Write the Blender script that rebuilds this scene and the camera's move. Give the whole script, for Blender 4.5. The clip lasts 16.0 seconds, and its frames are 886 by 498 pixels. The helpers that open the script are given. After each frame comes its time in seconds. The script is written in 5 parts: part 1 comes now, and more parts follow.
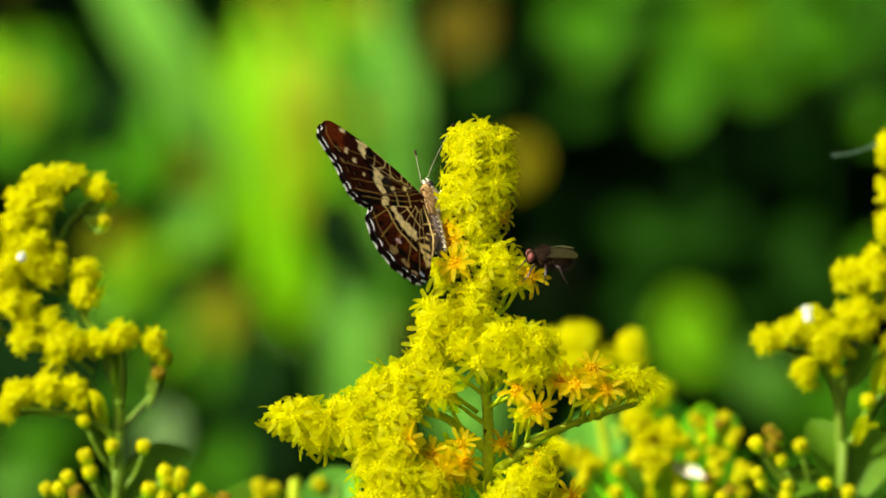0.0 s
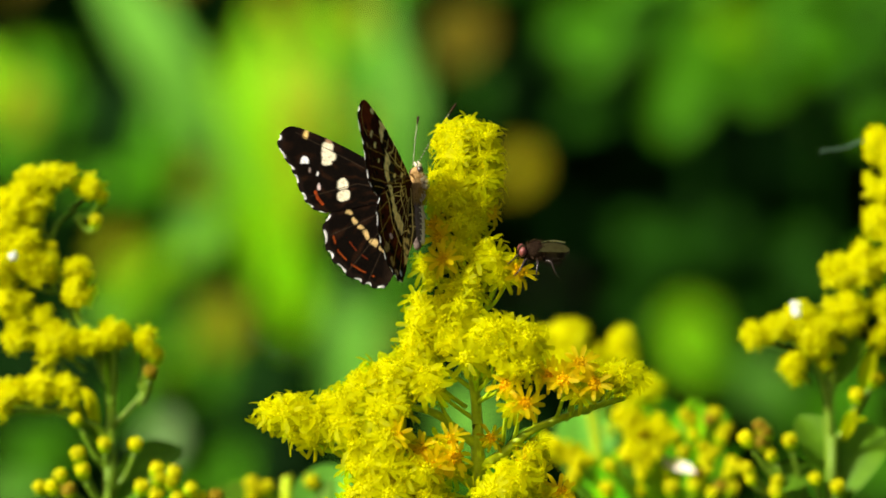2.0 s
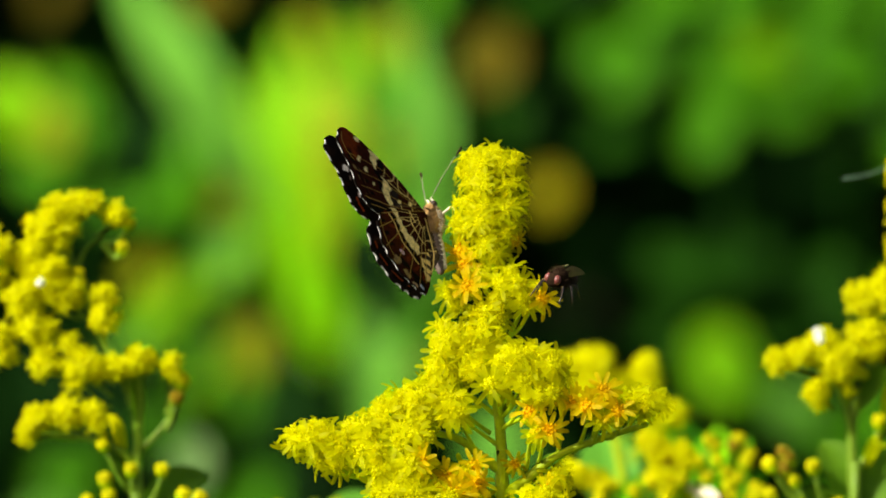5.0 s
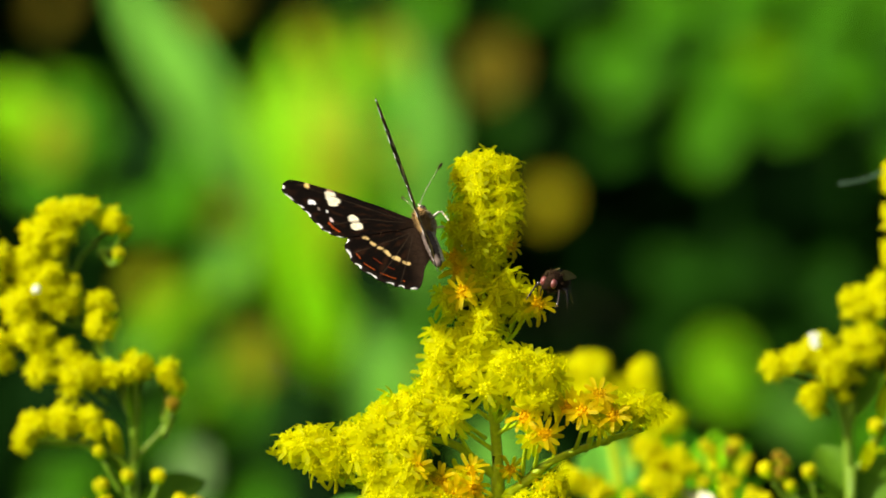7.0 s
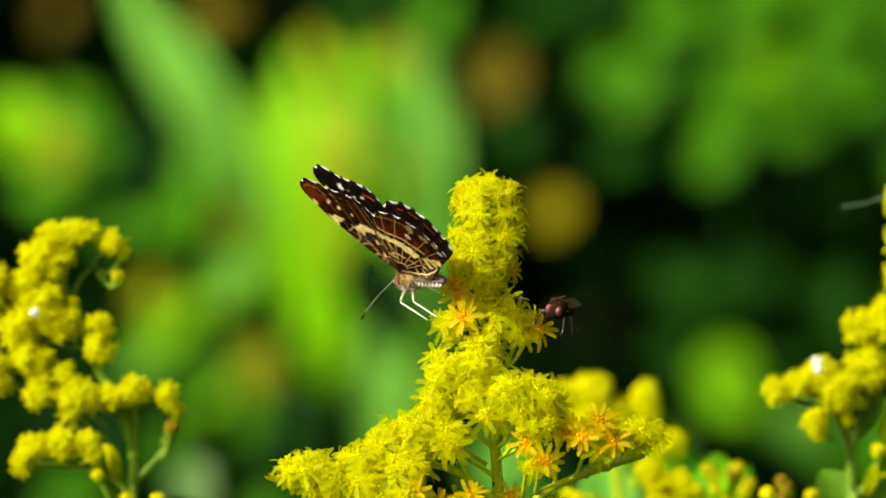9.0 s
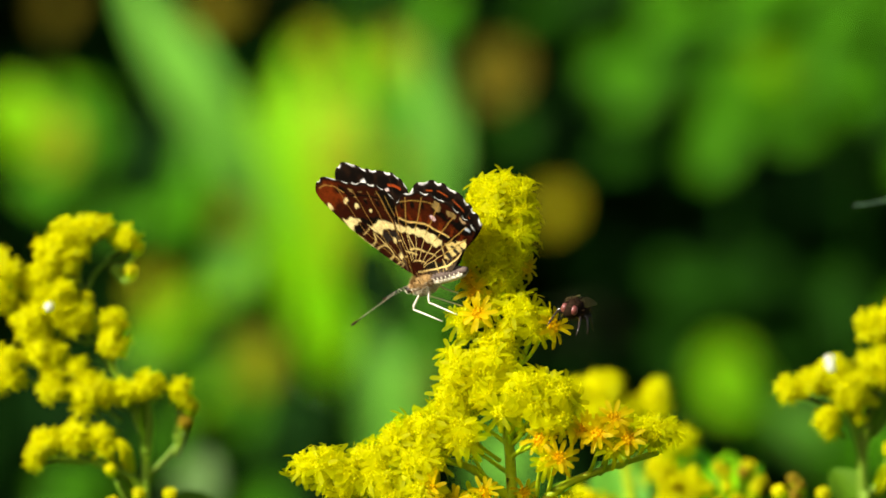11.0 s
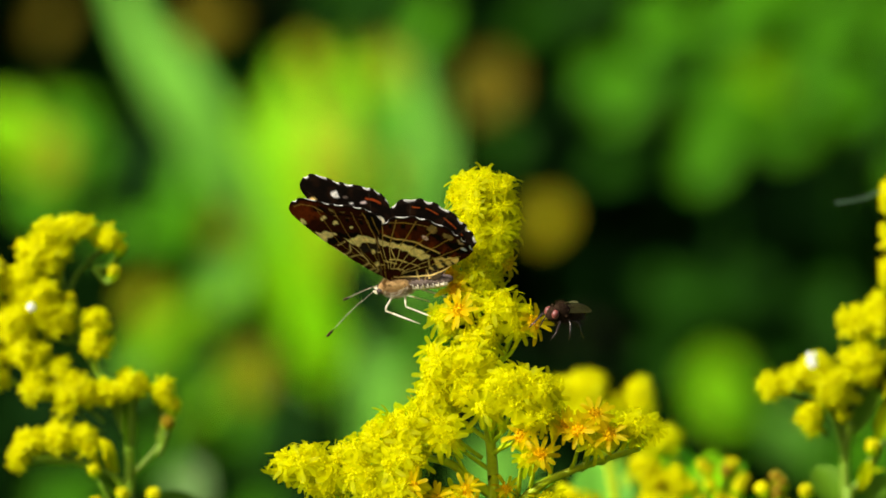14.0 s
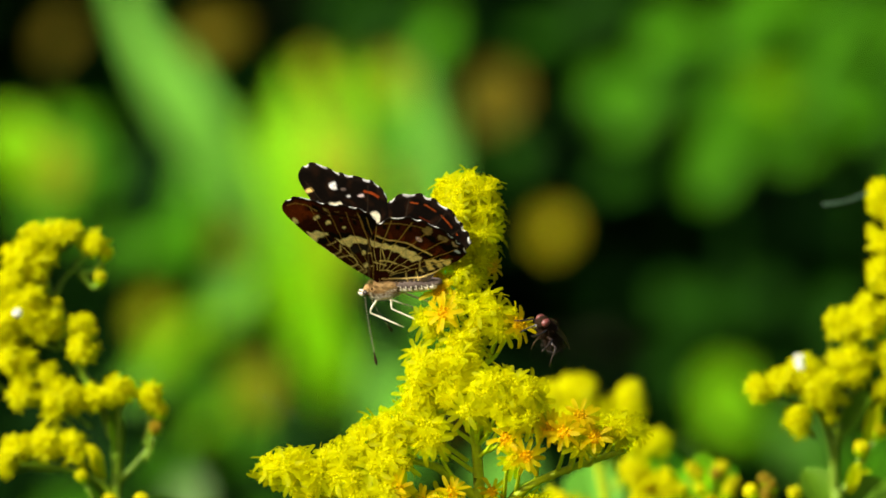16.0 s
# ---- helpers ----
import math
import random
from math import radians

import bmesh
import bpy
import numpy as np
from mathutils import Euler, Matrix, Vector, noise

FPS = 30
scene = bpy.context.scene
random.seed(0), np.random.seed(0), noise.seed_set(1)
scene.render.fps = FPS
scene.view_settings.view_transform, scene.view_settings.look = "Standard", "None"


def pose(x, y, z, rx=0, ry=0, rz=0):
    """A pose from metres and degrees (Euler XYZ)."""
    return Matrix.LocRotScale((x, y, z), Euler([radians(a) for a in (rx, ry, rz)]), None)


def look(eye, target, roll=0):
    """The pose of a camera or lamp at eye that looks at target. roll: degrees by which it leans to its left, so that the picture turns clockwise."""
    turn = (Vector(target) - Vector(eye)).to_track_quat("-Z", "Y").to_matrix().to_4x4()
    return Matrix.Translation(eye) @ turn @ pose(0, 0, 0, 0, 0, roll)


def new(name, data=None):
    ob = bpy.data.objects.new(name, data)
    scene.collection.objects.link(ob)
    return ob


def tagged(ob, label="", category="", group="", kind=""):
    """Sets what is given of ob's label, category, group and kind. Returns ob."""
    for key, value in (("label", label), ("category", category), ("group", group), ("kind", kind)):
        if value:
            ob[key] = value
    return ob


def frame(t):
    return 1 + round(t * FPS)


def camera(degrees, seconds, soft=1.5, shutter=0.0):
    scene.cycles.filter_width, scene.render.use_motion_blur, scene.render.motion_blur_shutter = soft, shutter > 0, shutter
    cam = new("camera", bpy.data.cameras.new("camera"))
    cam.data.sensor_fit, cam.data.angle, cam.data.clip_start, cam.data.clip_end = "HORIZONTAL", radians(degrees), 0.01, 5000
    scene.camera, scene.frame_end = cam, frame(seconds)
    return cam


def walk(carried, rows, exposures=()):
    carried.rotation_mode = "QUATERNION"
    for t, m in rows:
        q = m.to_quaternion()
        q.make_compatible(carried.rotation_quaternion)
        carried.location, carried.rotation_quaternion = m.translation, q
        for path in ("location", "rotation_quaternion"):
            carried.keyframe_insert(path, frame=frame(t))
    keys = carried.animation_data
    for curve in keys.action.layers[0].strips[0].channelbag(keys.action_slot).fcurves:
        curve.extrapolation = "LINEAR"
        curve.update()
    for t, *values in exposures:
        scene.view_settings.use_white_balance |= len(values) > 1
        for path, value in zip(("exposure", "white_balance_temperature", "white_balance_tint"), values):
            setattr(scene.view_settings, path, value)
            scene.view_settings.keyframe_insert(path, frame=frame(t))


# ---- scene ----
# ------------------------------------------------------------------ camera
cam = camera(8.0, 16.0, soft=1.7)
cam.data.dof.use_dof = True
cam.data.dof.focus_distance = 0.86
cam.data.dof.aperture_fstop = 18.0
PATH = [
    (0, -0.00000, -0.00000, 1.20000, 90.000, 0.000, -0.000),
    (0.5, 0.00136, -0.00068, 1.19852, 90.040, 0.129, 0.025),
    (1, 0.00230, -0.00124, 1.19739, 90.068, 0.279, 0.016),
    (1.5, 0.00295, -0.00325, 1.19727, 90.090, 0.288, 0.051),
    (2, 0.00311, -0.00448, 1.19765, 90.120, 0.300, 0.101),
    (2.5, 0.00291, -0.00515, 1.19801, 90.139, 0.271, 0.145),
    (3, 0.00293, -0.00654, 1.19834, 90.167, 0.203, 0.219),
    (3.5, 0.00249, -0.00767, 1.19898, 90.165, 0.168, 0.249),
    (4, 0.00289, -0.00824, 1.19896, 90.201, 0.171, 0.315),
    (6.5, 0.00543, -0.01006, 1.19707, 90.435, 0.407, 0.434),
    (7, 0.00551, -0.00980, 1.19750, 90.424, 0.411, 0.436),
    (7.5, 0.00589, -0.00768, 1.19847, 90.433, 0.348, 0.460),
    (8, 0.00615, -0.00754, 1.19987, 90.433, 0.301, 0.477),
    (8.5, 0.00634, -0.00524, 1.20064, 90.436, 0.269, 0.501),
    (9, 0.00656, -0.00482, 1.20079, 90.431, 0.311, 0.509),
    (11.5, 0.00302, -0.00662, 1.20097, 90.386, -0.038, 0.431),
    (12, 0.00319, -0.00740, 1.19978, 90.418, -0.045, 0.435),
    (12.5, 0.00322, -0.00887, 1.19991, 90.433, -0.010, 0.413),
    (13, 0.00401, -0.00765, 1.19920, 90.482, 0.113, 0.413),
    (13.5, 0.00498, -0.00844, 1.19872, 90.521, 0.155, 0.423),
    (14, 0.00587, -0.00731, 1.19774, 90.577, 0.286, 0.425),
    (14.5, 0.00783, -0.00760, 1.19673, 90.625, 0.254, 0.486),
    (15, 0.00883, -0.00700, 1.19636, 90.675, 0.438, 0.516),
    (15.5, 0.01015, -0.00741, 1.19624, 90.706, 0.492, 0.575),
    (16, 0.01087, -0.00613, 1.19561, 90.743, 0.584, 0.621),
]
walk(cam, [(t, pose(x, y, z, rx, ry, rz)) for t, x, y, z, rx, ry, rz in PATH])

# ------------------------------------------------------------------ light
SUN = Vector((-0.68, -0.46, 0.58)).normalized()
sun_data = bpy.data.lights.new("sun", "SUN")
sun_data.energy, sun_data.angle, sun_data.color = 5.0, radians(0.6), (1.0, 0.95, 0.86)
sun = new("sun", sun_data)
sun.matrix_world = look(SUN * 10, (0, 0, 0))
world = bpy.data.worlds.new("sky")
scene.world = world
world.use_nodes = True
sky = world.node_tree.nodes.new("ShaderNodeTexSky")
sky.sky_type, sky.sun_disc = "NISHITA", False
sky.air_density, sky.dust_density, sky.ozone_density = 0.6, 6.0, 0.2
sky.sun_elevation = math.asin(SUN.z)
sky.sun_rotation = math.atan2(SUN.x, SUN.y)
background = world.node_tree.nodes["Background"]
background.inputs["Strength"].default_value = 0.085
world.node_tree.links.new(sky.outputs["Color"], background.inputs["Color"])
scene.view_settings.exposure = 0.60


# ------------------------------------------------------------------ materials
def material(name, colour, rough=0.5, spread=0.12, grain=900.0, bump=0.25, through_light=0.0, tint=None, per_piece=0.12, sheen=0.5, clear=0.0):
    """A surface with two scales of variation, piece-to-piece change, fine relief and, for leaves, light let through."""
    m = bpy.data.materials.new(name)
    m.use_nodes = True
    nt = m.node_tree
    bsdf = nt.nodes["Principled BSDF"]
    coord = nt.nodes.new("ShaderNodeTexCoord")
    fine = nt.nodes.new("ShaderNodeTexNoise")
    fine.inputs["Scale"].default_value, fine.inputs["Detail"].default_value = grain, 3
    broad = nt.nodes.new("ShaderNodeTexNoise")
    broad.inputs["Scale"].default_value = grain / 7
    for n in (fine, broad):
        nt.links.new(coord.outputs["Object"], n.inputs["Vector"])
    info = nt.nodes.new("ShaderNodeObjectInfo")
    add = nt.nodes.new("ShaderNodeMath")
    add.operation = "ADD"
    nt.links.new(fine.outputs["Fac"], add.inputs[0])
    nt.links.new(broad.outputs["Fac"], add.inputs[1])
    span = nt.nodes.new("ShaderNodeMapRange")
    span.inputs["From Min"].default_value, span.inputs["From Max"].default_value = 0.6, 1.4
    span.inputs["To Min"].default_value, span.inputs["To Max"].default_value = 1 - spread, 1 + spread
    nt.links.new(add.outputs[0], span.inputs["Value"])
    each = nt.nodes.new("ShaderNodeMapRange")
    each.inputs["To Min"].default_value, each.inputs["To Max"].default_value = 1 - per_piece, 1 + per_piece
    nt.links.new(info.outputs["Random"], each.inputs["Value"])
    both = nt.nodes.new("ShaderNodeMath")
    both.operation = "MULTIPLY"
    nt.links.new(span.outputs[0], both.inputs[0])
    nt.links.new(each.outputs[0], both.inputs[1])
    scale = nt.nodes.new("ShaderNodeVectorMath")
    scale.operation = "SCALE"
    scale.inputs[0].default_value = colour
    nt.links.new(both.outputs[0], scale.inputs["Scale"])
    nt.links.new(scale.outputs["Vector"], bsdf.inputs["Base Color"])
    bsdf.inputs["Roughness"].default_value = rough
    bsdf.inputs["Specular IOR Level"].default_value = sheen
    relief = nt.nodes.new("ShaderNodeBump")
    relief.inputs["Strength"].default_value, relief.inputs["Distance"].default_value = bump, 0.3 / grain
    nt.links.new(fine.outputs["Fac"], relief.inputs["Height"])
    nt.links.new(relief.outputs["Normal"], bsdf.inputs["Normal"])
    if through_light:
        thin = nt.nodes.new("ShaderNodeBsdfTranslucent")
        tinted = nt.nodes.new("ShaderNodeVectorMath")
        tinted.operation = "SCALE"
        tinted.inputs[0].default_value = tint or colour
        nt.links.new(both.outputs[0], tinted.inputs["Scale"])
        nt.links.new(tinted.outputs["Vector"], thin.inputs["Color"])
        mix = nt.nodes.new("ShaderNodeMixShader")
        mix.inputs["Fac"].default_value = through_light
        nt.links.new(bsdf.outputs[0], mix.inputs[1])
        nt.links.new(thin.outputs[0], mix.inputs[2])
        out = mix
        if clear:
            glassy = nt.nodes.new("ShaderNodeBsdfTransparent")
            glassy.inputs["Color"].default_value = tuple(min(1.0, c * 1.1) for c in tint or colour) + (1.0,)
            out = nt.nodes.new("ShaderNodeMixShader")
            out.inputs["Fac"].default_value = clear
            nt.links.new(mix.outputs[0], out.inputs[1])
            nt.links.new(glassy.outputs[0], out.inputs[2])
        nt.links.new(out.outputs[0], nt.nodes["Material Output"].inputs["Surface"])
    return m


PETAL = material("yellow petal", (0.62, 0.70, 0.0005), 0.45, 0.05, 2500, 0.15, 0.6, (0.985, 0.895, 0.0005), 0.03, 0.08, 0.60)
YOUNG_PETAL = material("fresh lemon petal", (0.70, 0.75, 0.0005), 0.5, 0.04, 2500, 0.1, 0.6, (0.99, 0.915, 0.0005), 0.03, 0.06, 0.5)
# Orange petals: partly age, partly shade put into the colour.
AGED_SHADE_PETAL = material("orange petal toned by age and shade", (0.76, 0.61, 0.0005), 0.5, 0.08, 2500, 0.2, 0.55, (0.97, 0.74, 0.0005), 0.08, 0.10, 0.4)
DISC = material("yellow disc florets", (0.62, 0.67, 0.0005), 0.5, 0.08, 3000, 0.3, 0.5, (0.97, 0.90, 0.0005), 0.06, 0.08, 0.42)
# Orange discs likewise hold both age and painted shade.
AGED_SHADE = material("orange disc florets toned by age and shade", (0.78, 0.58, 0.001), 0.6, 0.2, 3000, 0.4, 0.5, (0.95, 0.66, 0.001), 0.12, 0.06, 0.2)
CUP = material("yellow-green bracts", (0.70, 0.77, 0.002), 0.5, 0.12, 2200, 0.3, 0.6, (0.95, 0.91, 0.002), 0.10, 0.12, 0.35)
BUD_CUP = material("green bud bracts", (0.42, 0.60, 0.004), 0.5, 0.15, 2200, 0.3, 0.6, (0.62, 0.82, 0.004), 0.15, 0.15, 0.2)
BUD = material("closed yellow bud", (0.68, 0.70, 0.001), 0.55, 0.14, 2000, 0.3, 0.5, (0.95, 0.88, 0.001), 0.14, 0.12, 0.28)
OLD_BUD = material("withered orange bud", (0.30, 0.22, 0.004), 0.7, 0.3, 2000, 0.3, 0.4, (0.42, 0.28, 0.004), 0.15, 0.15)
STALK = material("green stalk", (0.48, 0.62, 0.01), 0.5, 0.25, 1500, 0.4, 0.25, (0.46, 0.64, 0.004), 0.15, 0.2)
LIME_STALK = material("lime green stalk", (0.28, 0.52, 0.008), 0.5, 0.2, 1500, 0.4, 0.3, (0.34, 0.62, 0.006), 0.15, 0.2)
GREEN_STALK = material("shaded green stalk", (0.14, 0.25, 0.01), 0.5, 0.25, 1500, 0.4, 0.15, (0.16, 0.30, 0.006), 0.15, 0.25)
STEM_LEAF = material("goldenrod leaf", (0.08, 0.18, 0.006), 0.55, 0.2, 500, 0.3, 0.3, (0.14, 0.32, 0.004), 0.12, 0.10)
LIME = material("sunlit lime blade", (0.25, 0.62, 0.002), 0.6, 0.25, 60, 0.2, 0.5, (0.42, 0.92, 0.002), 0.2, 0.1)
SILVER = material("blue-green blade", (0.17, 0.47, 0.045), 0.6, 0.2, 60, 0.2, 0.45, (0.27, 0.66, 0.05), 0.15, 0.12)
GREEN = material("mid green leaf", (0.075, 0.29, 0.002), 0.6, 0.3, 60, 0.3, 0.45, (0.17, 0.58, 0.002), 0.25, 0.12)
# Near-black leaf colour holds the deep shade of the background.
SHADE_LEAF = material("hedge leaf, near black for shade", (0.0035, 0.020, 0.0012), 0.7, 0.4, 40, 0.3, 0.15, (0.003, 0.018, 0.0008), 0.3, 0.05)
YELLOWING = material("yellowing lime leaf", (0.40, 0.46, 0.01), 0.6, 0.25, 60, 0.2, 0.5, (0.60, 0.66, 0.01), 0.15, 0.1)
HOARY = material("grey-green leaf", (0.15, 0.27, 0.075), 0.6, 0.2, 60, 0.2, 0.4, (0.20, 0.40, 0.08), 0.1, 0.1)
# Darkened copy of the mid green, for leaves that lie in shade.
SHADED = material("green leaf darkened for shade", (0.015, 0.075, 0.001), 0.6, 0.3, 60, 0.3, 0.35, (0.03, 0.13, 0.001), 0.25, 0.08)
OLIVE = material("olive yellowing leaf", (0.27, 0.31, 0.002), 0.6, 0.3, 60, 0.3, 0.3, (0.36, 0.40, 0.002), 0.2, 0.1)
OCHRE = material("ochre dying leaf", (0.34, 0.30, 0.001), 0.6, 0.3, 60, 0.3, 0.3, (0.42, 0.36, 0.001), 0.2, 0.1)
BROWN = material("brown dry leaf", (0.13, 0.105, 0.003), 0.7, 0.3, 60, 0.3, 0.3, (0.17, 0.14, 0.003), 0.2, 0.1)
BARK = material("dull brown bark", (0.05, 0.035, 0.02), 0.8, 0.4, 60, 0.5, 0.0, None, 0.2, 0.1)
SOIL = material("soil with moss", (0.05, 0.06, 0.02), 0.9, 0.5, 8, 0.6, 0.0, None, 0.0, 0.1)
# White for the added tufts that stand in for glints.
GLINT_WHITE = material("white of the glint tufts", (0.75, 0.78, 0.72), 0.3, 0.3, 300, 0.1)
DULL_SILK = material("dull green-grey silk", (0.16, 0.28, 0.18), 0.4, 0.3, 300, 0.1)
FUR = material("tawny fur", (0.29, 0.18, 0.065), 0.8, 0.4, 3000, 0.6, 0.0, None, 0.25, 0.1)
GREY_BODY = material("grey-brown abdomen scales", (0.14, 0.105, 0.085), 0.8, 0.4, 3000, 0.5, 0.0, None, 0.1, 0.08)
BODY_DARK = material("dark brown chitin", (0.035, 0.018, 0.008), 0.8, 0.4, 3000, 0.5, 0.0, None, 0.1, 0.08)
PALE = material("cream scales", (0.62, 0.56, 0.40), 0.7, 0.2, 3000, 0.3)
EYE = material("dark compound eye", (0.03, 0.02, 0.015), 0.2, 0.2, 6000, 0.3)
LEG_PALE = material("cream leg", (0.72, 0.66, 0.50), 0.6, 0.2, 3000, 0.2)
FLY_BODY = material("bronze-black fly body", (0.018, 0.010, 0.005), 0.8, 0.4, 3000, 0.5, 0.0, None, 0.1, 0.03)
FLY_GREY = material("grey-dusted abdomen", (0.020, 0.013, 0.008), 0.7, 0.5, 2500, 0.5, 0.0, None, 0.1, 0.06)
FLY_EYE = material("brick-red fly eye", (0.17, 0.04, 0.03), 0.45, 0.2, 6000, 0.3)
FLY_WING = material("smoky fly wing", (0.12, 0.11, 0.04), 0.4, 0.3, 1500, 0.2, 0.6, (0.36, 0.36, 0.14), 0.1, 0.15, 0.6)


def wing_material():
    m = bpy.data.materials.new("butterfly wing scales")
    m.use_nodes = True
    nt = m.node_tree
    bsdf = nt.nodes["Principled BSDF"]
    col = nt.nodes.new("ShaderNodeVertexColor")
    col.layer_name = "scales"
    coord = nt.nodes.new("ShaderNodeTexCoord")
    grain = nt.nodes.new("ShaderNodeTexNoise")
    grain.inputs["Scale"].default_value, grain.inputs["Detail"].default_value = 5000, 2
    nt.links.new(coord.outputs["Object"], grain.inputs["Vector"])
    span = nt.nodes.new("ShaderNodeMapRange")
    span.inputs["From Min"].default_value, span.inputs["From Max"].default_value = 0.3, 0.7
    span.inputs["To Min"].default_value, span.inputs["To Max"].default_value = 0.45, 1.45
    worn = nt.nodes.new("ShaderNodeTexNoise")
    worn.inputs["Scale"].default_value, worn.inputs["Detail"].default_value = 1300, 4
    nt.links.new(coord.outputs["Object"], worn.inputs["Vector"])
    blend = nt.nodes.new("ShaderNodeMath")
    blend.operation = "MULTIPLY_ADD"
    blend.inputs[1].default_value = 0.5
    half = nt.nodes.new("ShaderNodeMath")
    half.operation = "MULTIPLY"
    half.inputs[1].default_value = 0.5
    nt.links.new(grain.outputs["Fac"], half.inputs[0])
    nt.links.new(worn.outputs["Fac"], blend.inputs[0])
    nt.links.new(half.outputs[0], blend.inputs[2])
    nt.links.new(blend.outputs[0], span.inputs["Value"])
    scale = nt.nodes.new("ShaderNodeVectorMath")
    scale.operation = "SCALE"
    nt.links.new(col.outputs["Color"], scale.inputs[0])
    nt.links.new(span.outputs[0], scale.inputs["Scale"])
    nt.links.new(scale.outputs["Vector"], bsdf.inputs["Base Color"])
    bsdf.inputs["Roughness"].default_value = 0.85
    bsdf.inputs["Specular IOR Level"].default_value = 0.04
    relief = nt.nodes.new("ShaderNodeBump")
    relief.inputs["Strength"].default_value, relief.inputs["Distance"].default_value = 0.3, 0.00005
    nt.links.new(grain.outputs["Fac"], relief.inputs["Height"])
    nt.links.new(relief.outputs["Normal"], bsdf.inputs["Normal"])
    return m


WING = wing_material()

# ------------------------------------------------------------------ helpers for shapes
FOCAL = 784 / math.tan(radians(4.0))
EYE_HEIGHT = 1.2
NEAR, LEFT, RIGHT, REAR, LOW = 0.86, 0.915, 0.925, 0.98, 0.955


def spot(u, v, d):
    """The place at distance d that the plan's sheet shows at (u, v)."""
    return Vector(((u - 784) / FOCAL * d, d, EYE_HEIGHT - (v - 441) / FOCAL * d))


def mesh_of(name, verts, faces, mats, smooth=True):
    me = bpy.data.meshes.new(name)
    me.from_pydata([tuple(v) for v in verts], [], faces)
    for m in mats if isinstance(mats, (list, tuple)) else [mats]:
        me.materials.append(m)
    if smooth:
        me.polygons.foreach_set("use_smooth", [True] * len(me.polygons))
    me.update()
    return me


def part(name, me, parent, m=None, label=""):
    ob = new(name, me)
    ob.parent = parent
    if m is not None:
        ob.matrix_basis = m
    if label:
        tagged(ob, label)
    return ob


def curve_points(ctrl, n):
    """Smooth points along a few control points."""
    ctrl = [Vector(c) for c in ctrl]
    ext = [ctrl[0] * 2 - ctrl[1]] + ctrl + [ctrl[-1] * 2 - ctrl[-2]]
    out = []
    for i in range(n):
        s = i / (n - 1) * (len(ctrl) - 1)
        k = min(int(s), len(ctrl) - 2)
        f = s - k
        a, b, c, d = ext[k:k + 4]
        out.append(0.5 * ((2 * b) + (c - a) * f + (2 * a - 5 * b + 4 * c - d) * f * f + (3 * b - a - 3 * c + d) * f ** 3))
    return out


class Shape:
    """Collects tubes, lofts and blades into one mesh."""

    def __init__(self):
        self.v, self.f = [], []

    def tube(self, pts, radii, sides=7):
        base = len(self.v)
        n = len(pts)
        side = None
        for i, p in enumerate(pts):
            d = (pts[min(i + 1, n - 1)] - pts[max(i - 1, 0)]).normalized()
            if side is None:
                side = d.orthogonal().normalized()
            side = (side - d * side.dot(d)).normalized()
            up = d.cross(side)
            r = radii[i] if isinstance(radii, (list, tuple)) else radii
            for k in range(sides):
                a = 2 * math.pi * k / sides
                self.v.append(p + (side * math.cos(a) + up * math.sin(a)) * r)
        for i in range(n - 1):
            for k in range(sides):
                a, b = base + i * sides + k, base + i * sides + (k + 1) % sides
                self.f.append((a, b, b + sides, a + sides))
        self.f.append(tuple(base + k for k in reversed(range(sides))))
        self.f.append(tuple(base + (n - 1) * sides + k for k in range(sides)))
        return self

    def blade(self, pts, width, face, fold=0.15, profile=None, across=2):
        """A leaf blade along pts, its flat side turned to face."""
        base = len(self.v)
        n = len(pts)
        for i, p in enumerate(pts):
            d = (pts[min(i + 1, n - 1)] - pts[max(i - 1, 0)]).normalized()
            side = d.cross(face)
            side = side.normalized() if side.length > 1e-6 else d.orthogonal().normalized()
            up = side.cross(d)
            s = i / (n - 1)
            w = width * (profile(s) if profile else math.sin(math.pi * min(1, 0.06 + 0.94 * s)) ** 0.7)
            for k in range(-across, across + 1):
                q = k / across
                self.v.append(p + side * (w * 0.5 * q) + up * (abs(q) * w * fold))
        row = 2 * across + 1
        for i in range(n - 1):
            for k in range(row - 1):
                a = base + i * row + k
                self.f.append((a, a + 1, a + 1 + row, a + row))
        return self

    def ball(self, c, r, rings=8, sides=12, m=None):
        base = len(self.v)
        rx, ry, rz = r if isinstance(r, (list, tuple)) else (r, r, r)
        for i in range(rings + 1):
            a = math.pi * i / rings
            for k in range(sides):
                b = 2 * math.pi * k / sides
                p = Vector((rx * math.sin(a) * math.cos(b), ry * math.cos(a), rz * math.sin(a) * math.sin(b)))
                self.v.append(Vector(c) + (m @ p if m else p))
        for i in range(rings):
            for k in range(sides):
                a, b = base + i * sides + k, base + i * sides + (k + 1) % sides
                self.f.append((a, b, b + sides, a + sides))
        return self

    def mesh(self, name, mats, smooth=True):
        return mesh_of(name, self.v, self.f, mats, smooth)


def turn_to(direction, roll=0.0):
    return direction.to_track_quat("Z", "Y").to_matrix().to_4x4() @ Matrix.Rotation(roll, 4, "Z")


